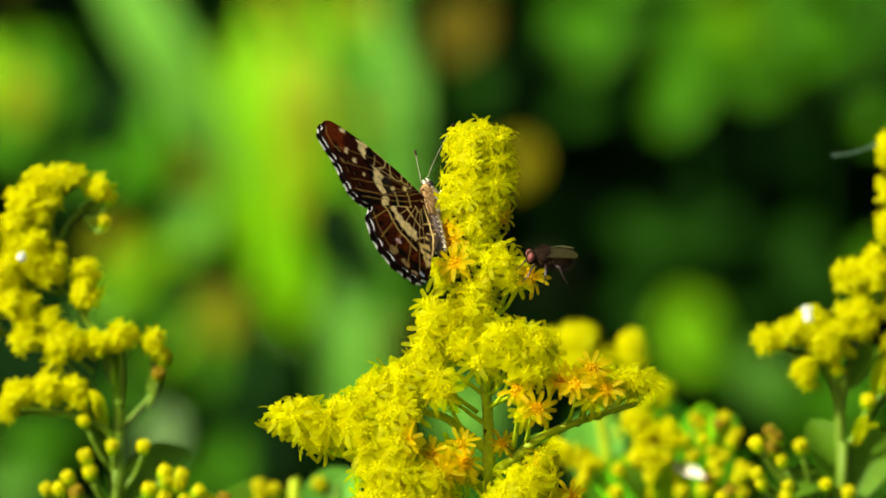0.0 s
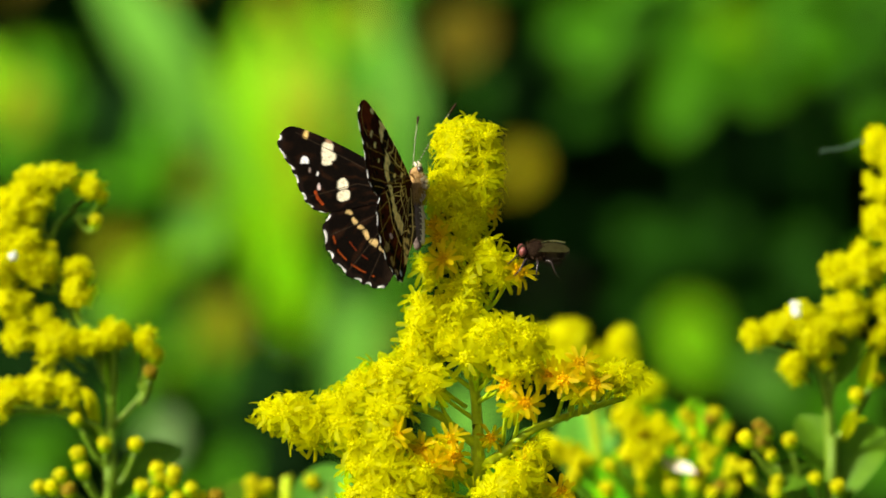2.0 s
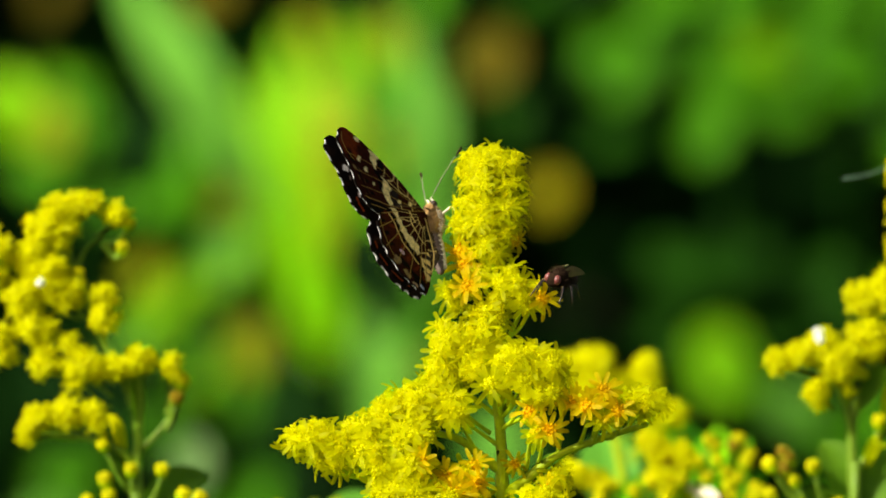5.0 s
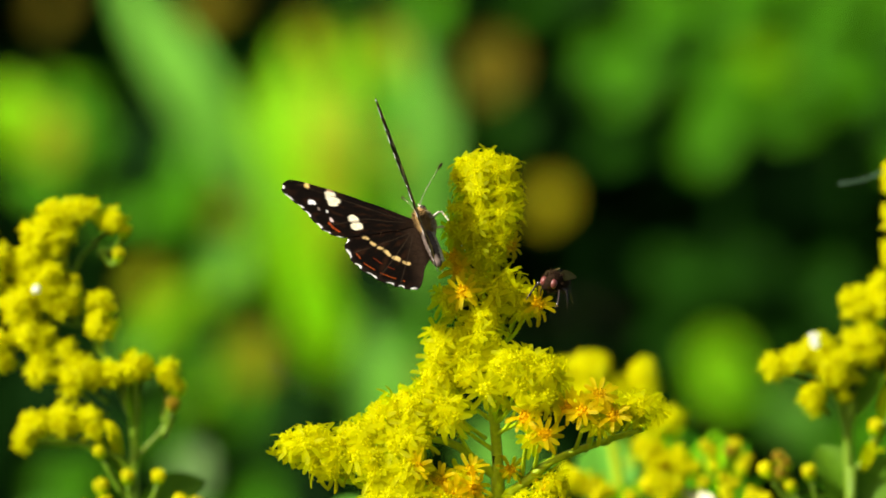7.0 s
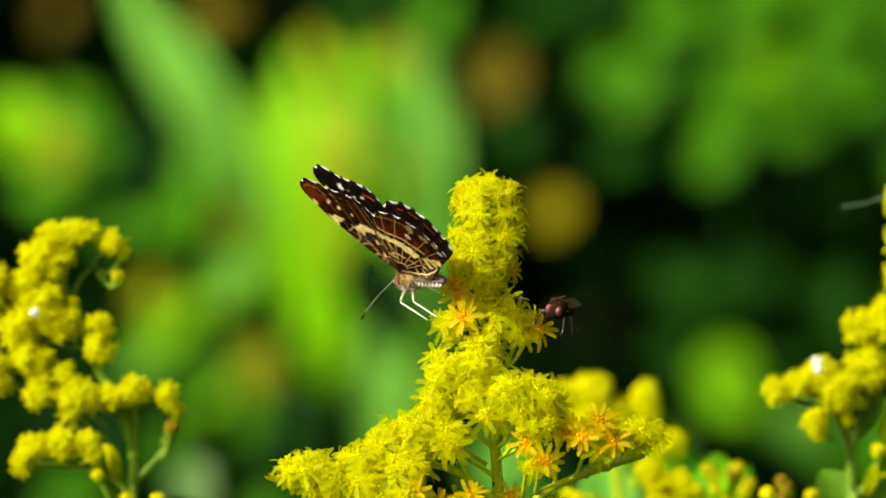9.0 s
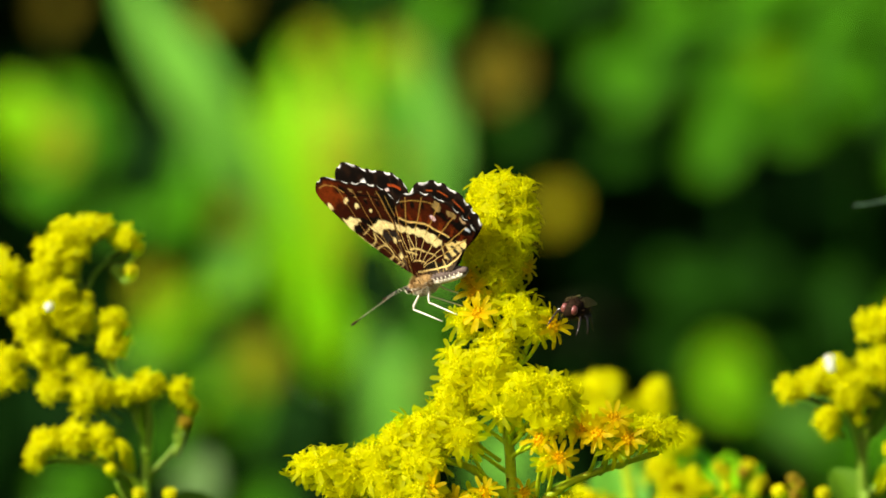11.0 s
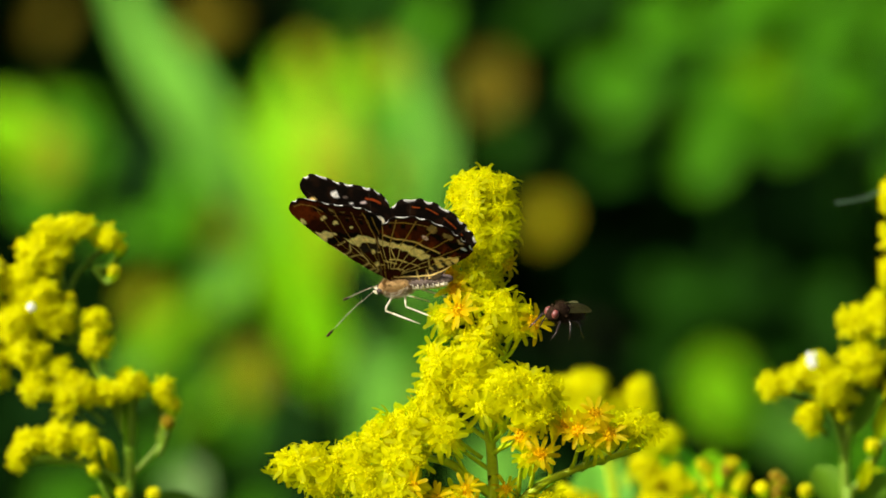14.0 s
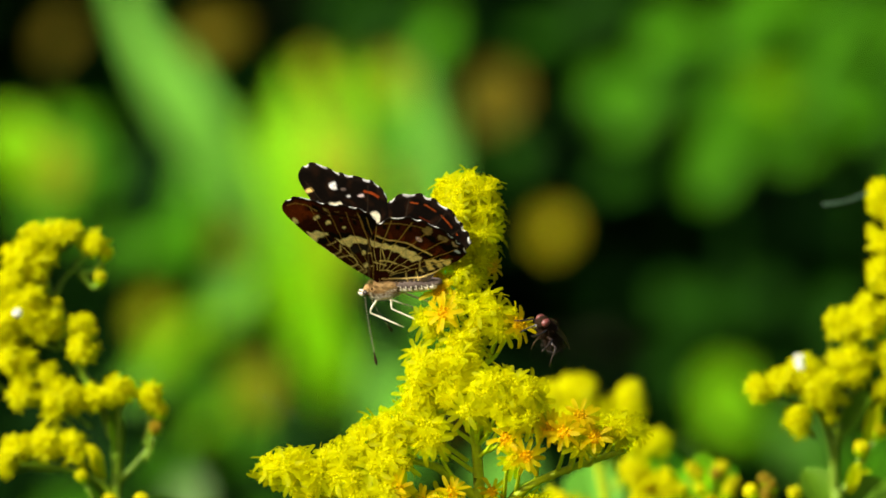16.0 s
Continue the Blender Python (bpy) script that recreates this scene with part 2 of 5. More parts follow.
# ------------------------------------------------------------------ ground
def build_ground():
    verts, faces = [], []
    n = 60
    for i in range(n + 1):
        for j in range(n + 1):
            x, y = ((i / n - 0.5) * 2), ((j / n - 0.5) * 2)
            x, y = math.copysign(abs(x) ** 3, x) * 300, math.copysign(abs(y) ** 3, y) * 300
            near = math.exp(-(x * x + y * y) / 400)
            verts.append((x, y + 2, 0.05 * near * noise.noise(Vector((x * 1.3, y * 1.3, 0))) - 0.03))
    for i in range(n):
        for j in range(n):
            a = i * (n + 1) + j
            faces.append((a, a + n + 1, a + n + 2, a + 1))
    ob = new("ground", mesh_of("ground", verts, faces, SOIL))
    tagged(ob, "dark mossy soil under the tall plants", "ground", kind="structure")


build_ground()


# ------------------------------------------------------------------ goldenrod
MM = 0.001


def petal_mesh(k):
    """A short strap-shaped ray with a blunt tip."""
    rng = random.Random(50 + k)
    s = Shape()
    length, droop = (2.05 + 0.25 * k) * MM, rng.uniform(0.3, 0.7)
    pts = [Vector((0.55 * MM + length * q, 0, (0.35 + 0.55 * q - droop * q * q * 1.6) * MM)) for q in (0, 0.3, 0.6, 0.85, 1.0)]
    s.blade(pts, 0.66 * MM, Vector((0, 0, 1)), 0.10, lambda q: (0.6, 0.9, 1.0, 0.9, 0.42)[round(q * 4)], 1)
    return s.mesh("petal", PETAL)


PETALS = [petal_mesh(k) for k in range(3)]


def petal_poses(seed, count):
    rng = random.Random(seed)
    for k in range(count):
        yield k % 3, (Matrix.Rotation(2 * math.pi * (k + rng.uniform(-0.25, 0.25)) / count, 4, "Z")
                      @ Matrix.Rotation(-rng.uniform(-0.25, 0.5), 4, "Y") @ Matrix.Rotation(rng.uniform(-0.4, 0.4), 4, "X"))


def ray_mesh(seed, count, mat=None, short=1.0, lift=0.0):
    """All the petals of one flower head, joined; short and lift make a half-open head."""
    verts, faces = [], []
    for k, m in petal_poses(seed, count):
        base = len(verts)
        m = m @ Matrix.Rotation(-lift, 4, "Y") @ Matrix.Diagonal((short, 1.15 if short < 1 else 1.0, 1.0, 1.0))
        verts += [m @ v.co for v in PETALS[k].vertices]
        faces += [tuple(base + i for i in p.vertices) for p in PETALS[k].polygons]
    return mesh_of("corolla", verts, faces, mat or PETAL)


def cup_mesh(bud=False):
    s = Shape()
    if bud:
        s.tube([Vector((0, 0, z * MM)) for z in (-1.6, -1.45, -1.0, -0.5, 0.0)], [r * MM for r in (0.22, 0.55, 0.9, 1.08, 1.0)], 9)
        return s.mesh("bud_cup", BUD_CUP)
    zs = (-3.0, -2.7, -1.8, -0.8, 0.0, 0.35)
    rs = (0.22, 0.55, 0.85, 0.92, 0.98, 0.6)
    s.tube([Vector((0, 0, z * MM)) for z in zs], [r * MM for r in rs], 9)
    for k in range(9):
        a = 2 * math.pi * k / 9
        out = Vector((math.cos(a), math.sin(a), 0))
        s.blade([out * (0.6 * MM) + Vector((0, 0, -2.4 * MM)), out * (0.98 * MM) + Vector((0, 0, -1.2 * MM)),
                 out * (1.12 * MM) + Vector((0, 0, 0.1 * MM))], 0.6 * MM, out, 0.1, lambda q: (0.7, 1, 0.3)[round(q * 2)], 1)
    return s.mesh("flower_cup", CUP)


def disc_mesh(seed, mat=None):
    """A dome of small open florets."""
    rng = random.Random(seed)
    s = Shape()
    s.ball((0, 0, 0.25 * MM), (0.95 * MM, 0.95 * MM, 0.55 * MM), 6, 10)
    for k in range(11):
        a, r = k * 2.4, 0.26 * math.sqrt(k) * MM
        p = Vector((math.cos(a) * r, math.sin(a) * r, 0.45 * MM))
        d = (Vector((math.cos(a) * r * 500, math.sin(a) * r * 500, 1.0)) + Vector((rng.uniform(-.2, .2), rng.uniform(-.2, .2), 0))).normalized()
        s.tube([p, p + d * 0.35 * MM, p + d * 0.6 * MM], [0.14 * MM, 0.17 * MM, 0.21 * MM], 5)
    return s.mesh("disc", mat or DISC)


def tuft_mesh(mat=None):
    """The yellow tip of a bud that is about to open."""
    s = Shape()
    s.tube([Vector((0, 0, z * MM)) for z in (-0.7, -0.2, 0.4, 0.85, 1.1)], [r * MM for r in (0.95, 1.14, 1.08, 0.75, 0.2)], 9)
    for k in range(6):
        a = 2 * math.pi * k / 6
        o = Vector((math.cos(a), math.sin(a), 0))
        s.tube([o * 0.6 * MM, o * 0.92 * MM + Vector((0, 0, 0.6 * MM)), o * 0.45 * MM + Vector((0, 0, 1.25 * MM))], [0.3 * MM, 0.36 * MM, 0.1 * MM], 5)
    return s.mesh("bud_tip", mat or BUD)


CUPS, BUD_CUPS = cup_mesh(), cup_mesh(True)
DISCS = [disc_mesh(k) for k in range(3)]
AGED_SHADE_DISCS = [disc_mesh(10 + k, AGED_SHADE) for k in range(2)]
RAYS = [ray_mesh(200 + k, 12 + k % 3) for k in range(5)]
YOUNG_RAYS = [ray_mesh(400 + k, 10 + k % 2, YOUNG_PETAL, 0.74, 0.25) for k in range(3)]
AGED_SHADE_RAYS = [ray_mesh(300 + k, 12 + k, AGED_SHADE_PETAL) for k in range(2)]
TUFT = tuft_mesh()
OLD_TUFT = tuft_mesh(OLD_BUD)


class Goldenrod:
    """One goldenrod plant: stem to the ground, leaves, branches and flower heads."""

    def __init__(self, label, distance, stem, seed, foot=(0, 0), loose_petals=0, size=1.0, young=False, stalk=None):
        self.rng = random.Random(seed)
        self.d, self.size, self.young, self.stalk = distance, size, young, stalk or STALK
        top = [spot(u, v, distance) for u, v in stem]
        self.foot = Vector((top[0].x + foot[0], distance + foot[1], -0.03))
        self.thing = new("goldenrod")
        self.thing.location = self.foot
        tagged(self.thing, label, "wildflower", "goldenrods")
        self.loose = loose_petals
        low = top[0] + Vector((0, 0.004, -0.25))
        pts = curve_points([self.foot, self.foot * 0.5 + low * 0.5 + Vector((0.006, 0.004, 0)), low] + top, 60)
        n = len(pts)
        radii = [min(2.0, max(0.42, 0.48 + (1.2 - p.z) * 12)) * MM for p in pts]
        part("stem", self.shift(Shape().tube(pts, radii, 9)).mesh("stem", self.stalk), self.thing)
        self.leaves(pts)

    def shift(self, s):
        s.v = [p - self.foot for p in s.v]
        return s

    def leaves(self, pts):
        """Lance-shaped leaves up the stem."""
        rng = self.rng
        for k, i in enumerate(range(5, 34, 2)):
            p = pts[i]
            if p.z > 1.06:
                break
            a = k * 2.4 + rng.uniform(-0.3, 0.3)
            out = Vector((math.cos(a), math.sin(a), 0))
            size = rng.uniform(0.07, 0.11)
            path = curve_points([p, p + out * size * 0.45 + Vector((0, 0, size * 0.22)), p + out * size - Vector((0, 0, size * 0.1))], 8)
            part("leaf", self.shift(Shape().blade(path, size * 0.19, Vector((0, 0, 1)), 0.2)).mesh("leaf", STEM_LEAF), self.thing)

    def leaf(self, u0, v0, u1, v1, width, near=0.0, face=(0.2, -0.8, 0.6), mat=None, bend=0.12):
        a, b = spot(u0, v0, self.d), spot(u1, v1, self.d) - Vector((0, near, 0))
        mid = (a + b) / 2 + Vector((0, 0, (b - a).length * bend))
        path = curve_points([a, mid, b], 9)
        part("leaf", self.shift(Shape().blade(path, width, Vector(face), 0.2)).mesh("leaf", mat or STEM_LEAF), self.thing)

    def head(self, place, direction, size=1.0, bud=False, orange_toned=False):
        rng = self.rng
        m = Matrix.Translation(place - self.foot) @ turn_to(direction, rng.uniform(0, 6.28)) @ Matrix.Scale(size, 4)
        if bud:
            ob = part("flower_bud", BUD_CUPS, self.thing, m)
            if rng.random() < 0.07:
                part("bud_tip", OLD_TUFT, ob, label="withered orange-brown bud tip")
            else:
                part("bud_tip", TUFT, ob, label="closed yellow bud tip")
            return
        ob = part("flower_head", CUPS, self.thing, m)
        if orange_toned:
            part("disc", AGED_SHADE_DISCS[rng.randrange(2)], ob, label="orange disc florets toned by age and shade")
        else:
            part("disc", DISCS[rng.randrange(3)], ob, label="yellow disc florets")
        if orange_toned:
            part("corolla", AGED_SHADE_RAYS[rng.randrange(2)], ob, Matrix.Rotation(rng.uniform(0, 6.28), 4, "Z"))
        elif self.loose > 0:
            self.loose -= 1
            for k, pm in petal_poses(rng.randrange(10 ** 6), 12):
                part("petal", PETALS[k], ob, pm)
        else:
            part("corolla", YOUNG_RAYS[rng.randrange(3)] if self.young else RAYS[rng.randrange(5)], ob, Matrix.Rotation(rng.uniform(0, 6.28), 4, "Z"))

    def single(self, u, v, root, near=4.0, lean=(0, -0.8, 0.35), size=1.0, orange_toned=False):
        """One flower head on its own stalk, which leaves the stem or a branch at root."""
        rng = self.rng
        a, place = spot(*root, self.d), spot(u, v, self.d) - Vector((0, near * MM, 0))
        tilt = Vector(lean) + Vector(((u - root[0]) / 160, 0, 0)) + Vector((rng.uniform(-.2, .2), rng.uniform(-.1, .1), rng.uniform(-.2, .2)))
        direction = tilt.normalized()
        foot = place - direction * 2.9 * MM * size
        pts = curve_points([a, a.lerp(foot, 0.55) + Vector((0, 0.5 * MM, -0.8 * MM)), foot], 8)
        part("stalk", self.shift(Shape().tube(pts, [0.34 * MM * (1 - 0.05 * i) for i in range(8)], 6)).mesh("stalk", self.stalk), self.thing)
        self.head(place, direction, size, False, orange_toned)

    def clump(self, u, v, ru, rv, count, root, near=3.0, size=1.0, orange_toned=0.0, bud=0.0, deep=None, lean=(-0.1, -0.35, 0.45)):
        """A rounded tuft of count heads: they sit on the front of an oval of half-widths ru, rv about (u, v),
        face outwards from it, and hang on thin stalks that meet at root."""
        rng = self.rng
        size *= self.size
        if self.young:
            lean, u, v = (-0.45, -0.45, 0.40), u + 3, v + 5
        unit = self.d / FOCAL
        c = spot(u, v, self.d) - Vector((0, near * MM, 0))
        rd = (ru + rv) * 0.5 if deep is None else deep
        foot = spot(*root, self.d)
        gather = foot.lerp(c, 0.55) + Vector((0, 1.5 * MM, -0.5 * MM))
        s = Shape().tube(curve_points([foot, foot.lerp(gather, 0.5) + Vector((0, 0.5 * MM, 0)), gather], 6), [0.34 * MM * (1.1 - 0.06 * i) for i in range(6)], 6)
        count = max(2, round(count * (1.1 if self.young else 0.82)))
        todo = []
        for k in range(count):
            y = -1 + 1.35 * (k + 0.5) / count
            r, a = math.sqrt(max(0.0, 1 - y * y)), k * 2.39996 + rng.uniform(-0.3, 0.3) + u * 0.1
            out = Vector((r * math.cos(a), y, r * math.sin(a)))
            place = c + Vector((out.x * ru, out.y * rd, out.z * rv)) * unit * rng.uniform(0.8, 1.16) * (0.84 if self.young else 1.0)
            direction = (out * 0.9 + Vector(lean) + Vector((rng.uniform(-.4, .4), rng.uniform(-.3, .3), rng.uniform(-.4, .4)))).normalized()
            end = place - direction * 2.9 * MM * size
            part("stalk", self.shift(Shape().tube(curve_points([gather, gather.lerp(end, 0.6), end], 4), 0.2 * MM, 5)).mesh("stalk", self.stalk), self.thing)
            todo.append((place, direction))
        part("branch", self.shift(s).mesh("branch", self.stalk), self.thing)
        for place, direction in todo:
            self.head(place, direction, size * rng.uniform(0.9, 1.1), rng.random() < bud, rng.random() < orange_toned)

    def limb(self, path, thick=0.6, near=(0, 0)):
        """A bare side branch along path."""
        ctrl = [spot(u, v, self.d) for u, v in path]
        for i, c in enumerate(ctrl):
            c.y -= (near[0] + (near[1] - near[0]) * i / (len(ctrl) - 1)) * MM
        pts = curve_points(ctrl, 14)
        part("branch", self.shift(Shape().tube(pts, [thick * MM * (1.1 - 0.6 * i / 13) for i in range(14)], 7)).mesh("branch", self.stalk), self.thing)

    def buds(self, spots, root, size=1.0, near=2.0):
        """Closed buds on single stalks from root."""
        rng = self.rng
        for u, v in spots:
            a, place = spot(*root, self.d), spot(u, v, self.d) - Vector((0, near * MM, 0))
            direction = Vector(((u - root[0]) / 220 + rng.uniform(-.15, .15), rng.uniform(-.5, -.1), 0.8)).normalized()
            end = place - direction * 1.6 * MM * size
            pts = curve_points([a, a.lerp(end, 0.55) + Vector((0, 0.5 * MM, -0.8 * MM)), end], 8)
            part("stalk", self.shift(Shape().tube(pts, [0.5 * MM * (1 - 0.04 * i) for i in range(8)], 6)).mesh("stalk", self.stalk), self.thing)
            self.head(place, direction, size * rng.uniform(0.86, 1.08), True)

    def branch(self, path, count, spread, start=0.15, thick=0.55, deep=None, size=1.0, bud=0.0, lean=(0, -0.55, 0.55), near=(0, 0), orange_toned=0.0):
        """A flowering side branch along path, with count heads on short stalks.
        near: how far its root and its tip come forward, in millimetres."""
        rng = self.rng
        size *= self.size
        ctrl = [spot(u, v, self.d) for u, v in path]
        m = len(ctrl)
        for i, c in enumerate(ctrl):
            c.y -= (near[0] + (near[1] - near[0]) * i / max(1, m - 1)) * MM
        pts = curve_points(ctrl, 14)
        s = Shape().tube(pts, [thick * MM * (1.1 - 0.7 * i / 13) for i in range(14)], 6)
        unit = self.d / FOCAL
        deep = spread * 0.8 if deep is None else deep
        todo = []
        for k in range(count):
            q = start + (1 - start) * (k + rng.uniform(0.1, 0.9)) / count
            at = q * 13
            i = min(int(at), 12)
            p = pts[i].lerp(pts[i + 1], at - i)
            along = (pts[i + 1] - pts[i]).normalized()
            off = Vector((rng.gauss(0, 1), rng.gauss(-0.35, 1), rng.gauss(0.2, 1)))
            off = (off - along * off.dot(along) * 0.6)
            off = off.normalized() * rng.uniform(0.45, 1.0)
            place = p + Vector((off.x * spread, off.y * deep, off.z * spread)) * unit
            direction = (off * 0.75 + Vector(lean) + Vector((-0.15, -0.25, 0.05)) + Vector((rng.uniform(-.25, .25), rng.uniform(-.25, .25), rng.uniform(-.25, .25)))).normalized()
            root = pts[max(0, i - 1)]
            foot = place - direction * 2.9 * MM * size
            stalk = Shape().tube(curve_points([root, root.lerp(foot, 0.6) + along * 0.5 * MM, foot], 5), 0.22 * MM, 5)
            part("stalk", self.shift(stalk).mesh("stalk", self.stalk), self.thing)
            todo.append((place, direction))
        part("branch", self.shift(s).mesh("branch", self.stalk), self.thing)
        for place, direction in todo:
            self.head(place, direction, size * rng.uniform(0.88, 1.1), rng.random() < bud, rng.random() < orange_toned)


def centre_goldenrod():
    g = Goldenrod("goldenrod in full yellow bloom with butterfly and fly on it", NEAR,
                  [(862, 1050), (868, 880), (866, 800), (862, 720), (856, 650), (866, 570), (862, 490), (850, 420), (844, 330), (844, 262)], 7,
                  foot=(0.03, 0.02), loose_petals=26)
    # side branches that show bare between the flowers
    g.limb([(868, 840), (905, 815), (960, 772), (1040, 740), (1125, 714)], 0.75, near=(0, 3))
    g.limb([(868, 800), (825, 768), (790, 740), (740, 728), (700, 735)], 0.7, near=(0, 3))
    g.limb([(868, 860), (800, 845), (720, 815), (650, 808), (590, 800), (520, 775)], 0.75, near=(0, 5))
    g.limb([(866, 880), (840, 850), (815, 835)], 0.6, near=(0, 3))
    g.limb([(866, 600), (880, 555), (895, 520)], 0.45, near=(0, 2))
    # the dense spike at the top
    for u, v, ru, rv, n in ((849, 250, 49, 24, 15), (852, 286, 55, 24, 16), (850, 322, 54, 24, 15), (840, 358, 48, 24, 13), (844, 398, 26, 20, 7)):
        g.clump(u, v, ru, rv, round(n * 1.3), (846, v + 45), 1.5, 0.76, deep=42, lean=(-0.1, -0.3, 0.45))
    for u, v in ((853, 224), (806, 238), (872, 238), (898, 268), (900, 330), (796, 262), (792, 350)):
        g.single(u, v, (846, v + 50), 1.0, lean=((u - 846) / 60, -0.35, 0.8), size=0.76)
    g.single(889, 384, (850, 420), 1.0, lean=(0.5, -0.5, -0.3), size=0.8, orange_toned=True)
    # the narrow neck: small tufts and single heads, some toned orange by age and shade
    g.clump(886, 468, 34, 24, 10, (868, 560), 3)
    g.clump(846, 515, 22, 15, 5, (862, 570), 4)
    g.clump(784, 484, 18, 12, 4, (856, 545), 2)
    for u, v, near, orange_toned in ((936, 492, 4, 1), (912, 500, 4, 0), (808, 468, 5, 1), (800, 430, 2, 1), (834, 445, 3, 0), (830, 535, 5, 0), (792, 405, 1, 1)):
        g.single(u, v, (866, v + 60 + abs(u - 866) * 0.2), near, orange_toned=orange_toned)
    # the middle tufts
    g.clump(784, 562, 40, 32, 13, (860, 670), 4)
    g.clump(836, 562, 26, 34, 9, (862, 670), 5)
    g.clump(762, 616, 28, 18, 7, (858, 700), 4)
    g.clump(812, 606, 24, 14, 4, (858, 690), 6, lean=(-0.2, -0.6, 0.0))
    g.clump(895, 598, 28, 20, 7, (862, 690), 9)
    g.clump(942, 606, 26, 20, 8, (866, 700), 9)
    for u, v, near in ((846, 640, 8), (874, 642, 6), (905, 635, 10), (928, 660, 10), (955, 655, 10), (968, 622, 8), (862, 600, 7)):
        g.single(u, v, (864, v + 65), near, lean=(0, -0.85, 0.2), size=1.12)
    # heads over the right-hand branch, most of them toned orange by age and shade
    for u, v, near, orange_toned in ((915, 692, 8, 1), (948, 722, 9, 1), (928, 728, 9, 0), (985, 672, 8, 1), (1016, 682, 9, 1), (1045, 654, 8, 1), (1042, 706, 8, 0), (1072, 692, 8, 1), (1060, 666, 6, 0)):
        g.single(u, v, (max(905, min(u - 20, 1100)), 801 - (max(905, min(u - 20, 1100)) - 900) * 0.4), near, orange_toned=orange_toned, lean=(0, -0.7, 0.3), size=0.98)
    g.clump(1118, 676, 28, 13, 8, (1085, 727), 3, 0.95, orange_toned=0.12, lean=(-0.5, -0.6, 0.35))
    g.single(1150, 676, (1110, 718), 1, size=0.8)
    g.single(886, 786, (866, 820), 2, size=0.8, orange_toned=True)
    # the long left branch and the tufts above it
    for u, v, ru, rv, n, near in ((498, 738, 10, 12, 4, 5), (538, 740, 30, 22, 10, 6), (568, 762, 34, 24, 9, 6), (622, 728, 32, 28, 10, 6), (668, 688, 28, 26, 9, 5), (720, 682, 32, 28, 10, 5),
                                  (634, 764, 28, 18, 6, 7), (704, 736, 32, 24, 8, 7), (776, 680, 24, 22, 6, 5)):
        root = (864, v + 75) if u > 750 else (u + 38, 734) if u > 650 and v < 740 else (u + 35, 776 + max(0, min(32, (u - 485) * 0.35)))
        g.clump(u, v, ru, rv, n, root, near, 1.04)
    g.single(787, 692, (840, 780), 7, lean=(0.2, -0.8, 0.1), size=1.1)
    g.single(752, 640, (845, 730), 5)
    # lower left and bottom tufts
    for u, v, ru, rv, n, near in ((660, 796, 28, 22, 8, 7), (706, 790, 26, 20, 6, 8), (690, 836, 38, 22, 10, 8), (796, 820, 30, 24, 8, 6), (760, 846, 26, 18, 6, 8), (690, 882, 46, 24, 12, 8),
                                  (932, 850, 40, 18, 9, 7), (960, 816, 14, 18, 4, 1), (905, 880, 34, 18, 7, 8), (985, 884, 24, 14, 5, 5), (780, 890, 30, 16, 6, 7)):
        root = (u + 40, 814) if v < 800 else (930, 795) if u > 950 and v < 830 else (866, v + 62)
        g.clump(u, v, ru, rv, n, root, near, 1.02, orange_toned=0.06)
    for u, v, near in ((727, 776, 9), (766, 802, 7), (818, 786, 6)):
        g.single(u, v, (850, v + 60), near, orange_toned=True, size=0.9)
    g.branch([(866, 1030), (780, 960), (680, 940), (600, 940)], 16, 36, 0.3, near=(3, 9), lean=(-0.2, -0.6, 0.5))
    g.branch([(866, 1050), (950, 980), (1040, 950), (1100, 940)], 14, 34, 0.3, near=(0, 6), lean=(0.2, -0.6, 0.5))
    # narrow leaves among the branches
    g.leaf(902, 830, 985, 765, 0.0020, 0.002, (0.3, -0.8, 0.5))
    g.leaf(690, 745, 664, 692, 0.0009, 0.009, (0.9, -0.4, 0.1))
    g.leaf(862, 885, 835, 835, 0.0014, 0.002)
    g.leaf(672, 790, 690, 756, 0.0012, 0.009, (0.5, -0.7, 0.3), mat=LIME)


